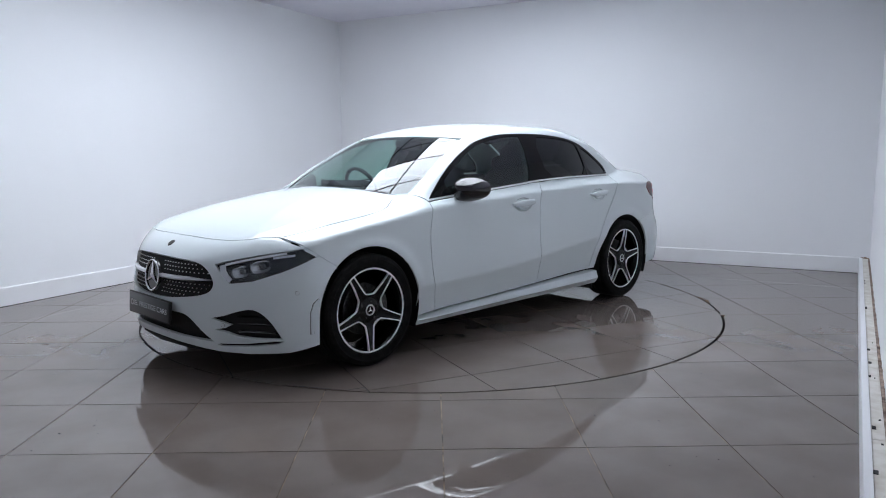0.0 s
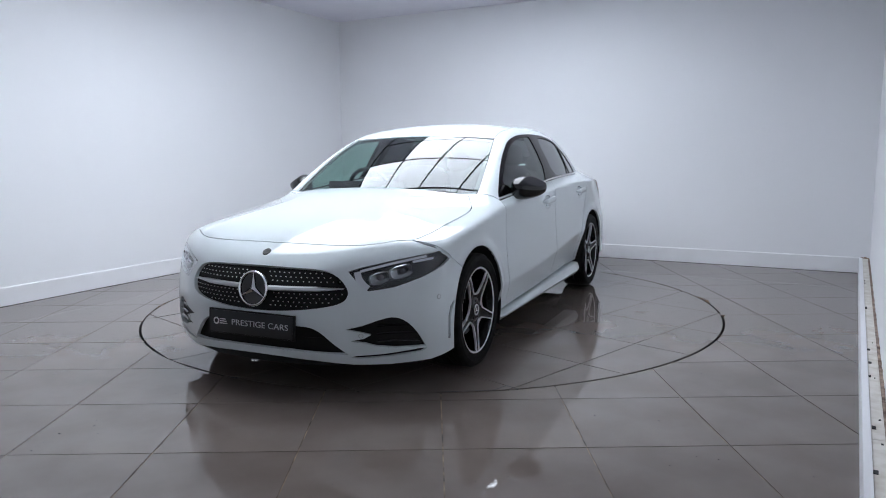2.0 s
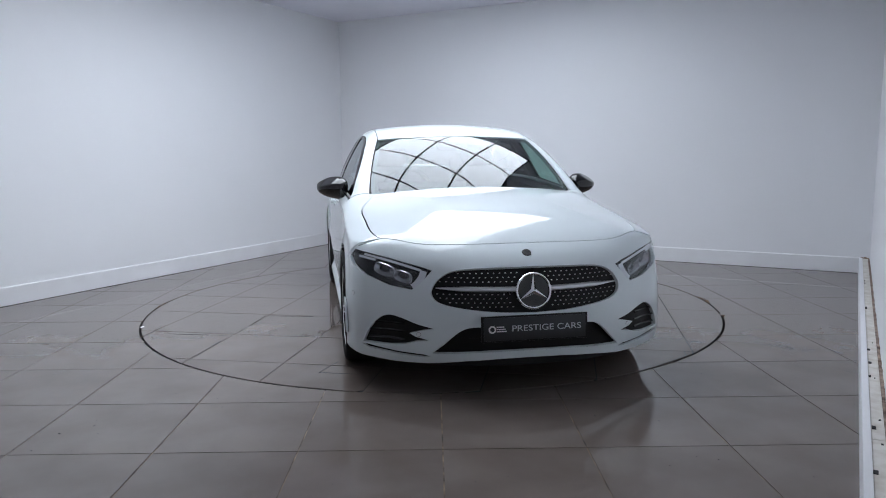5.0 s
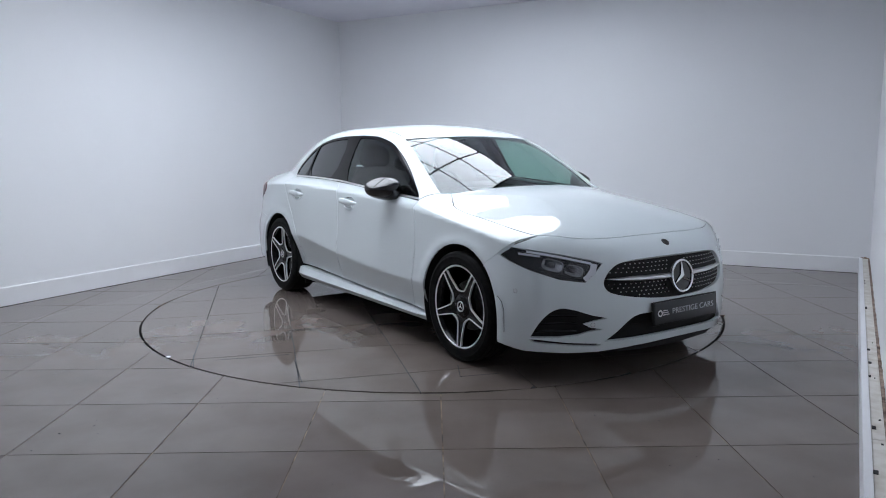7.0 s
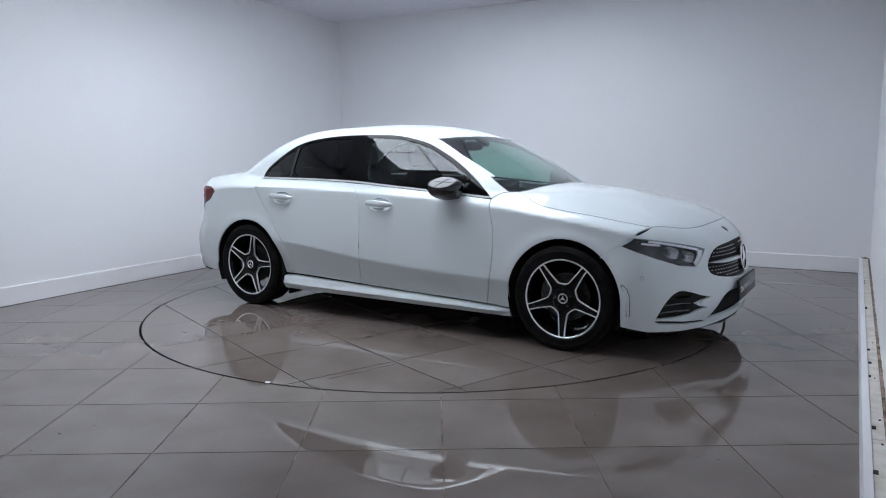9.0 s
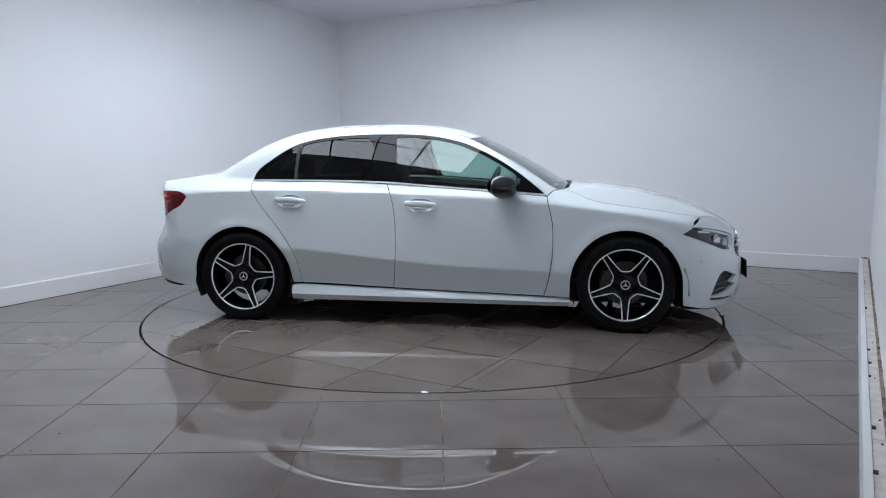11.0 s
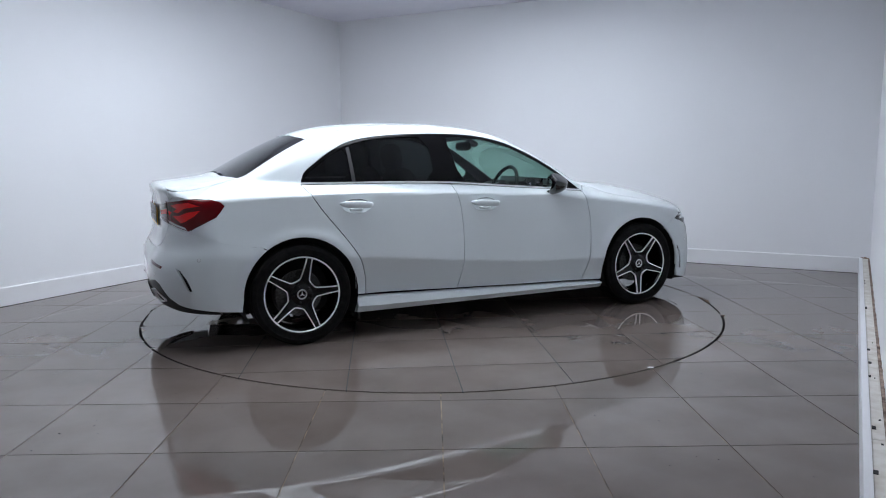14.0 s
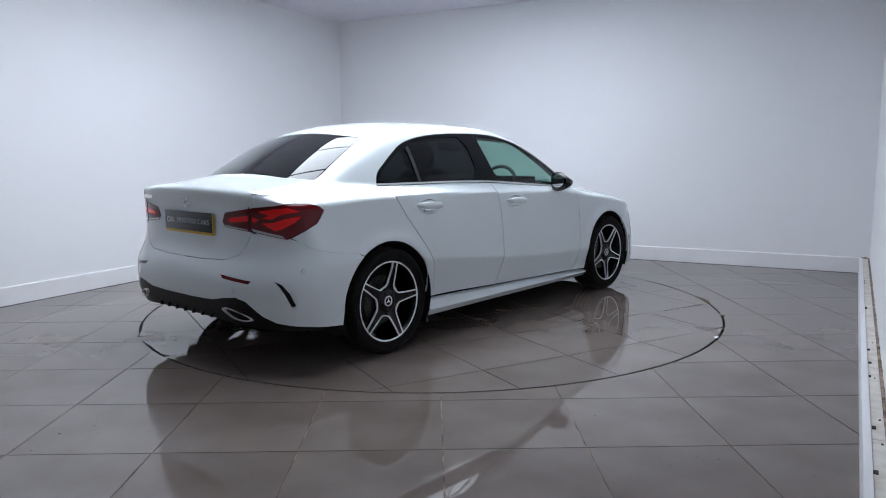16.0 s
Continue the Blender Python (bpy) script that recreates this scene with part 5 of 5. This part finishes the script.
def cabin_inside():
    bm = bmesh.new()
    block(bm, (-1.62, -0.74, 0.20), (1.0, 0.74, 0.26), 0.01)
    solid("floor_pan", bm, deep_black, None, "black underbody floor")
    for s in (1, -1):
        bm = bmesh.new()
        rows = []
        for x in np.linspace(-1.35, 0.85, 23):
            b, zb = float(belt_y(x)), float(belt_z(x))
            rows.append([bm.verts.new((x, s * y, z)) for y, z in ((b - 0.02, zb - 0.03), (b - 0.055, zb - 0.012), (b - 0.10, zb - 0.05), (b - 0.09, 0.30))])
        for a, c in zip(rows, rows[1:]):
            for i in range(3):
                bm.faces.new((a[i], c[i], c[i + 1], a[i + 1]))
        bmesh.ops.recalc_face_normals(bm, faces=bm.faces)
        solid("door_card", bm, cabin_trim, None, "dark door lining")
        bm = bmesh.new()
        a, b = [from_side([q], cabin)[0] for q in ((-0.23, 1.01), (-0.33, 1.335))]
        rows = []
        for k in np.linspace(0, 1, 6):
            c = a + (b - a) * k
            rows.append([bm.verts.new((c[0] + dx, s * (c[1] - dy), c[2])) for dx, dy in ((-0.065, 0.012), (0.045, 0.012), (0.03, 0.06), (-0.05, 0.06))])
        for u, v in zip(rows, rows[1:]):
            for i in range(4):
                bm.faces.new((u[i], u[(i + 1) % 4], v[(i + 1) % 4], v[i]))
        bmesh.ops.recalc_face_normals(bm, faces=bm.faces)
        solid("pillar_trim", bm, cabin_trim, None, "dark inner door pillar")
        front = np.concatenate([from_side(WINDOW_TOP[WINDOW_TOP[:, 0] > 0.1] + (0.0, -0.012), cabin), from_top(SCREEN_EDGE - (0.0, 0.030), cabin), from_top([(0.12, 0.530)], cabin)])
        put("pillar_lining", [sheet(front, LONG, cabin, (), 0.03, 0.0, -0.016, 0)], cabin_trim, None, "dark lining of the windscreen pillar", mirror=s < 0)
    # dashboard, rising to a cowl before the driver
    bm = bmesh.new()
    rows = []
    for y in np.linspace(-0.72, 0.72, 25):
        h = 0.018 * math.exp(-((y + 0.37) / 0.2) ** 2)
        rows.append([bm.verts.new((x, y, z)) for x, z in ((0.99 - 0.22 * (y / 0.72) ** 2, 0.90), (0.80 - 0.06 * (y / 0.72) ** 2, 0.925 + h * 0.3), (0.62, 0.915 + h), (0.56, 0.885 + h), (0.56, 0.76), (0.66, 0.45))])
    for a, b in zip(rows, rows[1:]):
        for i in range(5):
            bm.faces.new((a[i], b[i], b[i + 1], a[i + 1]))
    bmesh.ops.recalc_face_normals(bm, faces=bm.faces)
    solid("dashboard", bm, cabin_trim, None, "dark dashboard with a low cowl")
    bm = bmesh.new()
    block(bm, (0.60, -0.60, 0.93), (0.625, 0.02, 1.015), 0.006)
    solid("display_panel", bm, gloss_black, None, "wide black display panel")
    # parcel shelf, roof lining
    bm = bmesh.new()
    block(bm, (-1.74, -0.56, 0.985), (-1.36, 0.56, 1.0), 0.004)
    solid("parcel_shelf", bm, cabin_trim)
    lining = np.concatenate([ROOF_EDGE, (ROOF_EDGE * (1, -1))[::-1]])
    put("roof_lining", [sheet(from_top(lining, cabin), LONG, cabin, (), 0.06, 0.005, -0.035, 0)], cabin_trim, None, "dark roof lining")
    # steering wheel on the car's right
    m = Matrix.Translation((0.40, -0.37, 0.93)) @ pose(0, 0, 0, 0, -68)
    bm = bmesh.new()
    rows = []
    for i in range(40):
        a = 2 * math.pi * i / 40
        rows.append([bm.verts.new(((0.180 + 0.015 * math.cos(b)) * math.cos(a), (0.180 + 0.015 * math.cos(b)) * math.sin(a), 0.015 * math.sin(b))) for b in [2 * math.pi * j / 8 for j in range(8)]])
    for i in range(40):
        for j in range(8):
            bm.faces.new((rows[i][j], rows[(i + 1) % 40][j], rows[(i + 1) % 40][(j + 1) % 8], rows[i][(j + 1) % 8]))
    bmesh.ops.recalc_face_normals(bm, faces=bm.faces)
    bmesh.ops.transform(bm, matrix=m, verts=bm.verts)
    sw = solid("steering_wheel", bm, satin_black, None, "black steering wheel")
    bm = bmesh.new()
    pillow(bm, (0, 0, 0.01), (0.13, 0.15, 0.05), None, 3)
    for a in (90, -90, 180):
        block(bm, (0.05, -0.016, 0.0), (0.175, 0.016, 0.012), 0.004)
        bmesh.ops.transform(bm, matrix=pose(0, 0, 0, 0, 0, a), verts=[v for v in bm.verts if v.co.x > 0.04 and abs(v.co.y) < 0.02 and v.co.z > -0.001 and v.co.z < 0.0125])
    bmesh.ops.transform(bm, matrix=m, verts=bm.verts)
    solid("wheel_boss", bm, satin_black, sw)
    # inside mirror and sensor pod
    bm = bmesh.new()
    pillow(bm, (0.235, 0.0, 1.262), (0.045, 0.24, 0.070), None, 3.5)
    solid("inside_mirror", bm, satin_black, None, "black inside mirror")
    bm = bmesh.new()
    pillow(bm, (0.315, 0.0, 1.292), (0.10, 0.10, 0.045), pose(0, 0, 0, 0, 26), 3)
    solid("sensor_pod", bm, satin_black)


def wipers():
    for a, b in (((1.0, -0.50), (0.975, 0.10)), ((1.0, 0.08), (0.935, 0.60))):
        pts = [(a[0] + (b[0] - a[0]) * k, a[1] + (b[1] - a[1]) * k) for k in np.linspace(0, 1, 12)]
        c = from_top(pts, cabin)
        bm = bmesh.new()
        rows = []
        for i, q in enumerate(c):
            h = 0.006 if 1 < i < 10 else 0.003
            rows.append([bm.verts.new((q[0] + dx, q[1], q[2] + dz)) for dx, dz in ((-0.010, 0.004), (0.012, 0.002), (0.008, h + 0.006), (-0.004, h + 0.008))])
        for u, v in zip(rows, rows[1:]):
            for i in range(4):
                bm.faces.new((u[i], u[(i + 1) % 4], v[(i + 1) % 4], v[i]))
        bm.faces.new(rows[0])
        bm.faces.new(rows[-1][::-1])
        bmesh.ops.recalc_face_normals(bm, faces=bm.faces)
        solid("wiper", bm, satin_black, None, "black wiper arm and blade")


def underside():
    bm = bmesh.new()
    nose = [(float(c[0]) - 0.025, float(c[1])) for c in from_end([(0.0, 0.19), (0.3, 0.19), (0.5, 0.19), (0.6, 0.19), (0.7, 0.19), (0.78, 0.19)], 1, lower)]
    half = nose + [(1.74, 0.80), (1.735, 0.63), (0.99, 0.63), (0.97, 0.76), (-0.97, 0.76), (-0.99, 0.63), (-1.30, 0.60), (-1.34, 0.0)]
    prism(bm, half + [(x, -y) for x, y in half[1:-1]][::-1], 0.158, 0.30)
    solid("undertray", bm, deep_black, None, "black undertray")
    bm = bmesh.new()
    prism(bm, [(-1.33, 0.60), (-1.75, 0.62), (-1.77, 0.72), (-1.95, 0.70), (-2.10, 0.50), (-2.10, -0.50), (-1.95, -0.70), (-1.77, -0.72), (-1.75, -0.62), (-1.33, -0.60)], 0.285, 0.33)
    solid("rear_undertray", bm, deep_black, None, "black raised rear undertray")
    bm = bmesh.new()
    bmesh.ops.create_cone(bm, cap_ends=True, segments=20, radius1=0.07, radius2=0.07, depth=0.9, matrix=Matrix.Translation((-1.85, 0, 0.275)) @ pose(0, 0, 0, 90, 0, 0))
    solid("silencer", bm, disc_steel, None, "grey steel exhaust silencer")
    for x in (WHEEL_X, -WHEEL_X):
        bm = bmesh.new()
        bmesh.ops.create_cone(bm, cap_ends=True, segments=12, radius1=0.035, radius2=0.035, depth=1.45, matrix=Matrix.Translation((x, 0, WHEEL_Z - 0.02)) @ pose(0, 0, 0, 90, 0, 0))
        solid("axle", bm, deep_black)
    for s in (1, -1):
        bm = bmesh.new()
        block(bm, (-0.985, s * 0.70, 0.115), (-0.965, s * 0.83, 0.20), 0.003)
        solid("mud_flap", bm, satin_black)


def small_marks():
    # parking sensors
    for s in (1, -1):
        for y, z, sign in ((0.858, 0.492, 1), (0.555, 0.318, 1), (0.842, 0.585, -1), (0.52, 0.475, -1)):
            c = from_end([(y, z)], sign, lower)[0]
            n = slope(lower, c[None])[0]
            m = Matrix.Translation(c * (1, s, 1)) @ Vector(n * (1, s, 1)).to_track_quat("Z", "Y").to_matrix().to_4x4()
            bm = bmesh.new()
            bmesh.ops.create_cone(bm, cap_ends=True, segments=16, radius1=0.0118, radius2=0.0118, depth=0.0026, matrix=m)
            solid("sensor_ring", bm, ring_grey, None, "dark ring round a parking sensor")
            bm = bmesh.new()
            bmesh.ops.create_cone(bm, cap_ends=True, segments=16, radius1=0.011, radius2=0.010, depth=0.004, matrix=m)
            solid("parking_sensor", bm, sensor_paint, None, "small round parking sensor")
        # raised insert ahead of the front wheel
        o = from_side([(1.790, 0.265), (1.787, 0.38), (1.769, 0.428), (1.738, 0.452), (1.730, 0.446), (1.754, 0.40), (1.766, 0.35), (1.767, 0.265)], lower)
        put("air_curtain", [sheet(o, LONG, lower, (), 0.02, 0.0, 0.0015, 0.006)], satin_black, None, "slim black air curtain slot", mirror=s < 0)
        o = from_side([(1.788, 0.268), (1.785, 0.379), (1.767, 0.426), (1.736, 0.451), (1.755, 0.40), (1.768, 0.35), (1.7725, 0.268)], lower)
        put("curtain_blade", [sheet(o, LONG, lower, (), 0.02, 0.0, 0.011, 0.012)], white_paint, None, "white blade in the slot", mirror=s < 0)
    # bonnet badge and unreadable boot script as plain bars
    c = from_top([(2.115, 0.0)], lower)[0]
    n = slope(lower, c[None])[0]
    bm = bmesh.new()
    bmesh.ops.create_cone(bm, cap_ends=True, segments=24, radius1=0.026, radius2=0.022, depth=0.007, matrix=Matrix.Translation(c) @ Vector(n).to_track_quat("Z", "Y").to_matrix().to_4x4())
    solid("bonnet_badge", bm, disc_steel, None, "small round dark metal bonnet badge")
    for k in range(5):
        q = from_end([(0.44 + 0.027 * k, 0.955)], -1, lower)[0]
        bm = bmesh.new()
        block(bm, (q[0] - 0.004, q[1] - 0.010, 0.944), (q[0] + 0.01, q[1] + 0.010, 0.966), 0.002)
        solid("script_bar", bm, chrome, None, "plain chrome bar")



ring_grey = material("sensor_ring_grey", (0.25, 0.26, 0.27), 0.6)
sensor_paint = material("sensor_paint", (0.70, 0.74, 0.755), 0.4)

for is_right in (False, True):
    side_panels(is_right)
    glass_and_trim(is_right)
    mirrors(is_right)
    handles(is_right)
    wheel_well(WHEEL_X, is_right)
    wheel_well(-WHEEL_X, is_right)
top_panels()
nose()
headlamps()
tail()
emblem("front_emblem", from_end([(0, 0.54)], 1, lower)[0] + (0.006, 0, 0), 0.090, 8, chrome, gloss_black)
emblem("rear_emblem", from_end([(0, 0.947)], -1, lower)[0] + (-0.004, 0, 0), 0.042, 4, chrome)
plate("front_plate", Matrix.Translation((2.272, 0.0, 0.362)) @ pose(0, 0, 0, 86, 0, 90), "dark dealer plate with grey letters", False)
plate("rear_plate", Matrix.Translation((-2.164, 0.0, 0.826)) @ pose(0, 0, 0, 90, 0, -90), "dark dealer plate over a yellow one", True)
wheel(WHEEL_X, True, -90)
wheel(WHEEL_X, False, -88)
wheel(-WHEEL_X, True, 77)
wheel(-WHEEL_X, False, 97)
seats()
cabin_inside()
wipers()
underside()
small_marks()
# ---------------------------------------------------------------- floor and turntable
TABLE_R = 2.212
PITCH_X, PITCH_Y = 0.598, 0.592
JOINT = 0.0030


def clip_halfplane(poly, p, n):
    """The part of a convex outline on the side of p that n points to."""
    out = []
    for a, b in zip(poly, poly[1:] + poly[:1]):
        da, db = (a - p).dot(n), (b - p).dot(n)
        if da >= 0:
            out.append(a)
        if (da >= 0) != (db >= 0):
            out.append(a.lerp(b, da / (da - db)))
    return out


def circle_cut(x0, y0, x1, y1, r, inside):
    """Outline of the part of a rectangle inside or outside a circle about the origin, as a list of outlines."""
    n = 14
    cells = []
    corners = [(x0, y0), (x1, y0), (x1, y1), (x0, y1)]
    d = [math.hypot(*c) for c in corners]
    near = math.hypot(max(x0, min(0, x1)), max(y0, min(0, y1)))
    if inside and max(d) <= r or not inside and near >= r:
        return [corners]
    if inside and near >= r or not inside and max(d) <= r:
        return []
    # strips along x, each closed by the arc
    for i in range(n):
        a, b = x0 + (x1 - x0) * i / n, x0 + (x1 - x0) * (i + 1) / n
        for lo, hi, sign in ((max(y0, 0), y1, 1), (y0, min(y1, 0), -1)):
            if hi <= lo:
                continue
            ya, yb = [sign * math.sqrt(max(r * r - v * v, 0)) for v in (a, b)]
            if inside:
                q = [(a, lo), (b, lo), (b, min(hi, max(lo, yb))), (a, min(hi, max(lo, ya)))] if sign > 0 else [(a, max(lo, min(hi, ya))), (b, max(lo, min(hi, yb))), (b, hi), (a, hi)]
            else:
                q = [(a, max(lo, min(hi, ya))), (b, max(lo, min(hi, yb))), (b, hi), (a, hi)] if sign > 0 else [(a, lo), (b, lo), (b, min(hi, max(lo, yb))), (a, min(hi, max(lo, ya)))]
            if abs(q[3][1] - q[0][1]) + abs(q[2][1] - q[1][1]) > 1e-4:
                cells.append(q)
    return cells


def tile_mesh(cells, top, depth=0.006):
    bm = bmesh.new()
    for q in cells:
        vs = [bm.verts.new((x, y, top)) for x, y in q]
        bm.faces.new(vs)
    bmesh.ops.remove_doubles(bm, verts=bm.verts, dist=1e-5)
    bmesh.ops.dissolve_degenerate(bm, dist=1e-5, edges=bm.edges)
    rim = [e for e in bm.edges if e.is_boundary]
    g = bmesh.ops.extrude_edge_only(bm, edges=rim)
    bmesh.ops.translate(bm, vec=(0, 0, -depth), verts=[v for v in g["geom"] if isinstance(v, bmesh.types.BMVert)])
    bmesh.ops.recalc_face_normals(bm, faces=bm.faces)
    return bm


def lay_tiles(parent, turn, ox, oy, px, py, r, inside, keep, rnd, lippage):
    c, s = math.cos(turn), math.sin(turn)
    shared = None
    for i in range(-14, 15):
        for j in range(-14, 15):
            x0, y0 = ox + i * px + JOINT, oy + j * py + JOINT
            x1, y1 = x0 + px - 2 * JOINT, y0 + py - 2 * JOINT
            mx, my = (x0 + x1) / 2, (y0 + y1) / 2
            if not keep(c * mx - s * my, s * mx + c * my):
                continue
            cells = circle_cut(x0, y0, x1, y1, r, inside)
            if not cells:
                continue
            whole = len(cells) == 1 and len(cells[0]) == 4 and abs(cells[0][2][0] - x1) < 1e-6 and abs(cells[0][0][0] - x0) < 1e-6
            if whole:
                if shared is None:
                    ob = part("tile", tile_mesh([[(-px / 2 + JOINT, -py / 2 + JOINT), (px / 2 - JOINT, -py / 2 + JOINT), (px / 2 - JOINT, py / 2 - JOINT), (-px / 2 + JOINT, py / 2 - JOINT)]], 0.0), tile_grey, parent)
                    shared = ob.data
                else:
                    ob = new("tile", shared)
                    ob.parent = parent
                ob.location = (c * mx - s * my, s * mx + c * my, 0)
                ob.rotation_euler = (lippage * rnd.uniform(-1, 1), lippage * rnd.uniform(-1, 1), turn)
            else:
                ob = part("tile", tile_mesh(cells, 0.0), tile_grey, parent)
                ob.rotation_euler = (0, 0, turn)


def floors():
    # screed under the tiles, with a round pit for the turntable
    bm = bmesh.new()
    n = 96
    ring = [bm.verts.new(((TABLE_R + 0.005) * math.cos(a), (TABLE_R + 0.005) * math.sin(a), -0.0035)) for a in [2 * math.pi * i / n for i in range(n)]]
    p = [CORNER - LEFT_DIR * 9.9 - BACK_DIR * 0.1, CORNER - BACK_DIR * 0.1 + LEFT_DIR * 0.1, CORNER + BACK_DIR * 6.4 + LEFT_DIR * 0.1, CORNER + BACK_DIR * 6.4 - LEFT_DIR * 9.9]
    out = []
    for v in ring:
        d = v.co.xy.normalized()
        best = min((meet(Vector((0, 0)), d, a, b - a) for a, b in zip(p, p[1:] + p[:1])), key=lambda q: q.dot(d) if q.dot(d) > 0 else 1e9)
        out.append(bm.verts.new((best.x, best.y, -0.0035)))
    for i in range(n):
        bm.faces.new((ring[i], out[i], out[(i + 1) % n], ring[(i + 1) % n]))
    low = [bm.verts.new((v.co.x, v.co.y, -0.16)) for v in ring]
    for i in range(n):
        bm.faces.new((ring[i], ring[(i + 1) % n], low[(i + 1) % n], low[i]))
    bm.faces.new(low)
    bmesh.ops.recalc_face_normals(bm, faces=bm.faces)
    # pit faces coloured black in place of the shade inside the rim gap
    for f in bm.faces:
        f.material_index = 1 if max(v.co.xy.length for v in f.verts) < TABLE_R + 0.01 else 0
    floor = tagged(mesh_object("floor", bm, grout), "polished grey porcelain tile floor with stained brown joints", "floor", kind="structure")
    floor.data.materials.append(gap_black)
    rnd = random.Random(11)

    def in_room(x, y):
        v = Vector((x, y))
        return (v - CORNER).dot(LEFT_IN) > -0.35 and (v - CORNER).dot(BACK_IN) > -0.35 and (v - LEDGE_AT).dot(RIGHT_IN) > -0.4 and y > -7.9

    lay_tiles(floor, 0.0, 0.033, -2.912, PITCH_X, PITCH_Y, TABLE_R + 0.004, False, in_room, rnd, 0.0006)
    # the turning disc
    table = empty("turntable", label="round turntable covered in polished grey tiles, flush with the floor", category="turntable")
    bm = bmesh.new()
    rim = [((TABLE_R - 0.014) * math.cos(2 * math.pi * i / 160), (TABLE_R - 0.014) * math.sin(2 * math.pi * i / 160)) for i in range(160)]
    prism(bm, rim, -0.11, -0.0035)
    part("base_plate", bm, gap_black, table, "black plate under the turning tiles, seen in the narrow gap")
    lay_tiles(table, radians(-20.5), -0.01, 0.04, 0.5985, 0.5975, TABLE_R - 0.013, True, lambda x, y: True, rnd, 0.0005)
    # open cracks and a chip in the turning tiles
    breaks = (((1.980, 0.956), (1.832, 1.214), (1.737, 1.252), (1.768, 1.325)),
              ((1.515, -0.835), (1.702, -0.950), (1.780, -0.741)),
              ((0.283, -0.969), (0.181, -1.323), (0.650, -1.468)),
              ((0.887, -1.572), (1.302, -1.704)),
              ((0.740, -1.548), (0.600, -1.950)),
              ((0.411, -2.030), (0.673, -2.102)))
    for line in breaks:
        bm = bmesh.new()
        for a, b in zip(line, line[1:]):
            a, b = Vector(a), Vector(b)
            d = (b - a).normalized()
            w = Vector((-d.y, d.x)) * 0.0030
            prism(bm, [tuple(a - w), tuple(b - w * 0.6), tuple(b + w * 0.6), tuple(a + w)], 0.0004, 0.0010)
        part("crack", bm, gap_black, table, "dark open crack in the tiles")
    bm = bmesh.new()
    prism(bm, [(0.338, -2.158), (0.362, -2.150), (0.380, -2.168), (0.366, -2.182), (0.344, -2.176)], 0.0004, 0.0012)
    part("chip", bm, trim_paint, table, "small white chip at the rim")
    return table


def grit():
    rnd = random.Random(7)
    bm = bmesh.new()
    spots = [(-1.925, -2.716, 0.008), (-1.655, -2.69, 0.006), (-1.76, -2.86, 0.004), (-1.68, -2.87, 0.004), (0.745, -2.55, 0.004), (1.02, -2.63, 0.004)]
    spots += [(rnd.uniform(-3.2, 3.2), rnd.uniform(-3.3, 1.4), rnd.uniform(0.0012, 0.0035)) for _ in range(150)]
    for x, y, r in spots:
        if math.hypot(x, y) < TABLE_R + 0.03 and r < 0.0036:
            continue
        n = rnd.randint(5, 7)
        a0 = rnd.uniform(0, 6)
        ring = [(x + r * rnd.uniform(0.6, 1.2) * math.cos(a0 + 6.283 * i / n), y + r * rnd.uniform(0.5, 1.0) * math.sin(a0 + 6.283 * i / n)) for i in range(n)]
        prism(bm, ring, 0.0003, 0.0003 + r * 0.35)
    tagged(mesh_object("floor_grit", bm, gap_black), "small dark crumbs of grit scattered on the tiles", "grit", kind="stuff")




turntable = floors()
grit()
# ---------------------------------------------------------------- what turns
TURNS = ((0.0, -135.57), (0.5, -132.21), (1.0, -127.01), (1.5, -121.42), (2.0, -115.55), (2.5, -109.80), (3.0, -103.85), (3.5, -98.05),
         (4.0, -91.99), (4.5, -86.1), (5.0, -80.2), (5.5, -74.25), (6.0, -68.35), (6.5, -62.46), (7.0, -56.62), (7.5, -50.90), (8.0, -45.02), (8.5, -39.33),
         (9.0, -33.43), (9.5, -27.7), (10.0, -22.05), (10.5, -16.4), (11.0, -10.7), (11.5, -4.95), (12.0, 1.02), (12.5, 6.92), (13.0, 12.80), (13.5, 18.66),
         (14.0, 24.60), (14.5, 30.42), (15.0, 36.36), (15.5, 42.20), (16.0, 48.23))


def motions():
    walk(turntable, [(t, pose(0, 0, 0, 0, 0, a)) for t, a in TURNS])
    walk(car, [(t, pose(0, 0, 0, 0, 0, a)) for t, a in TURNS])


motions()
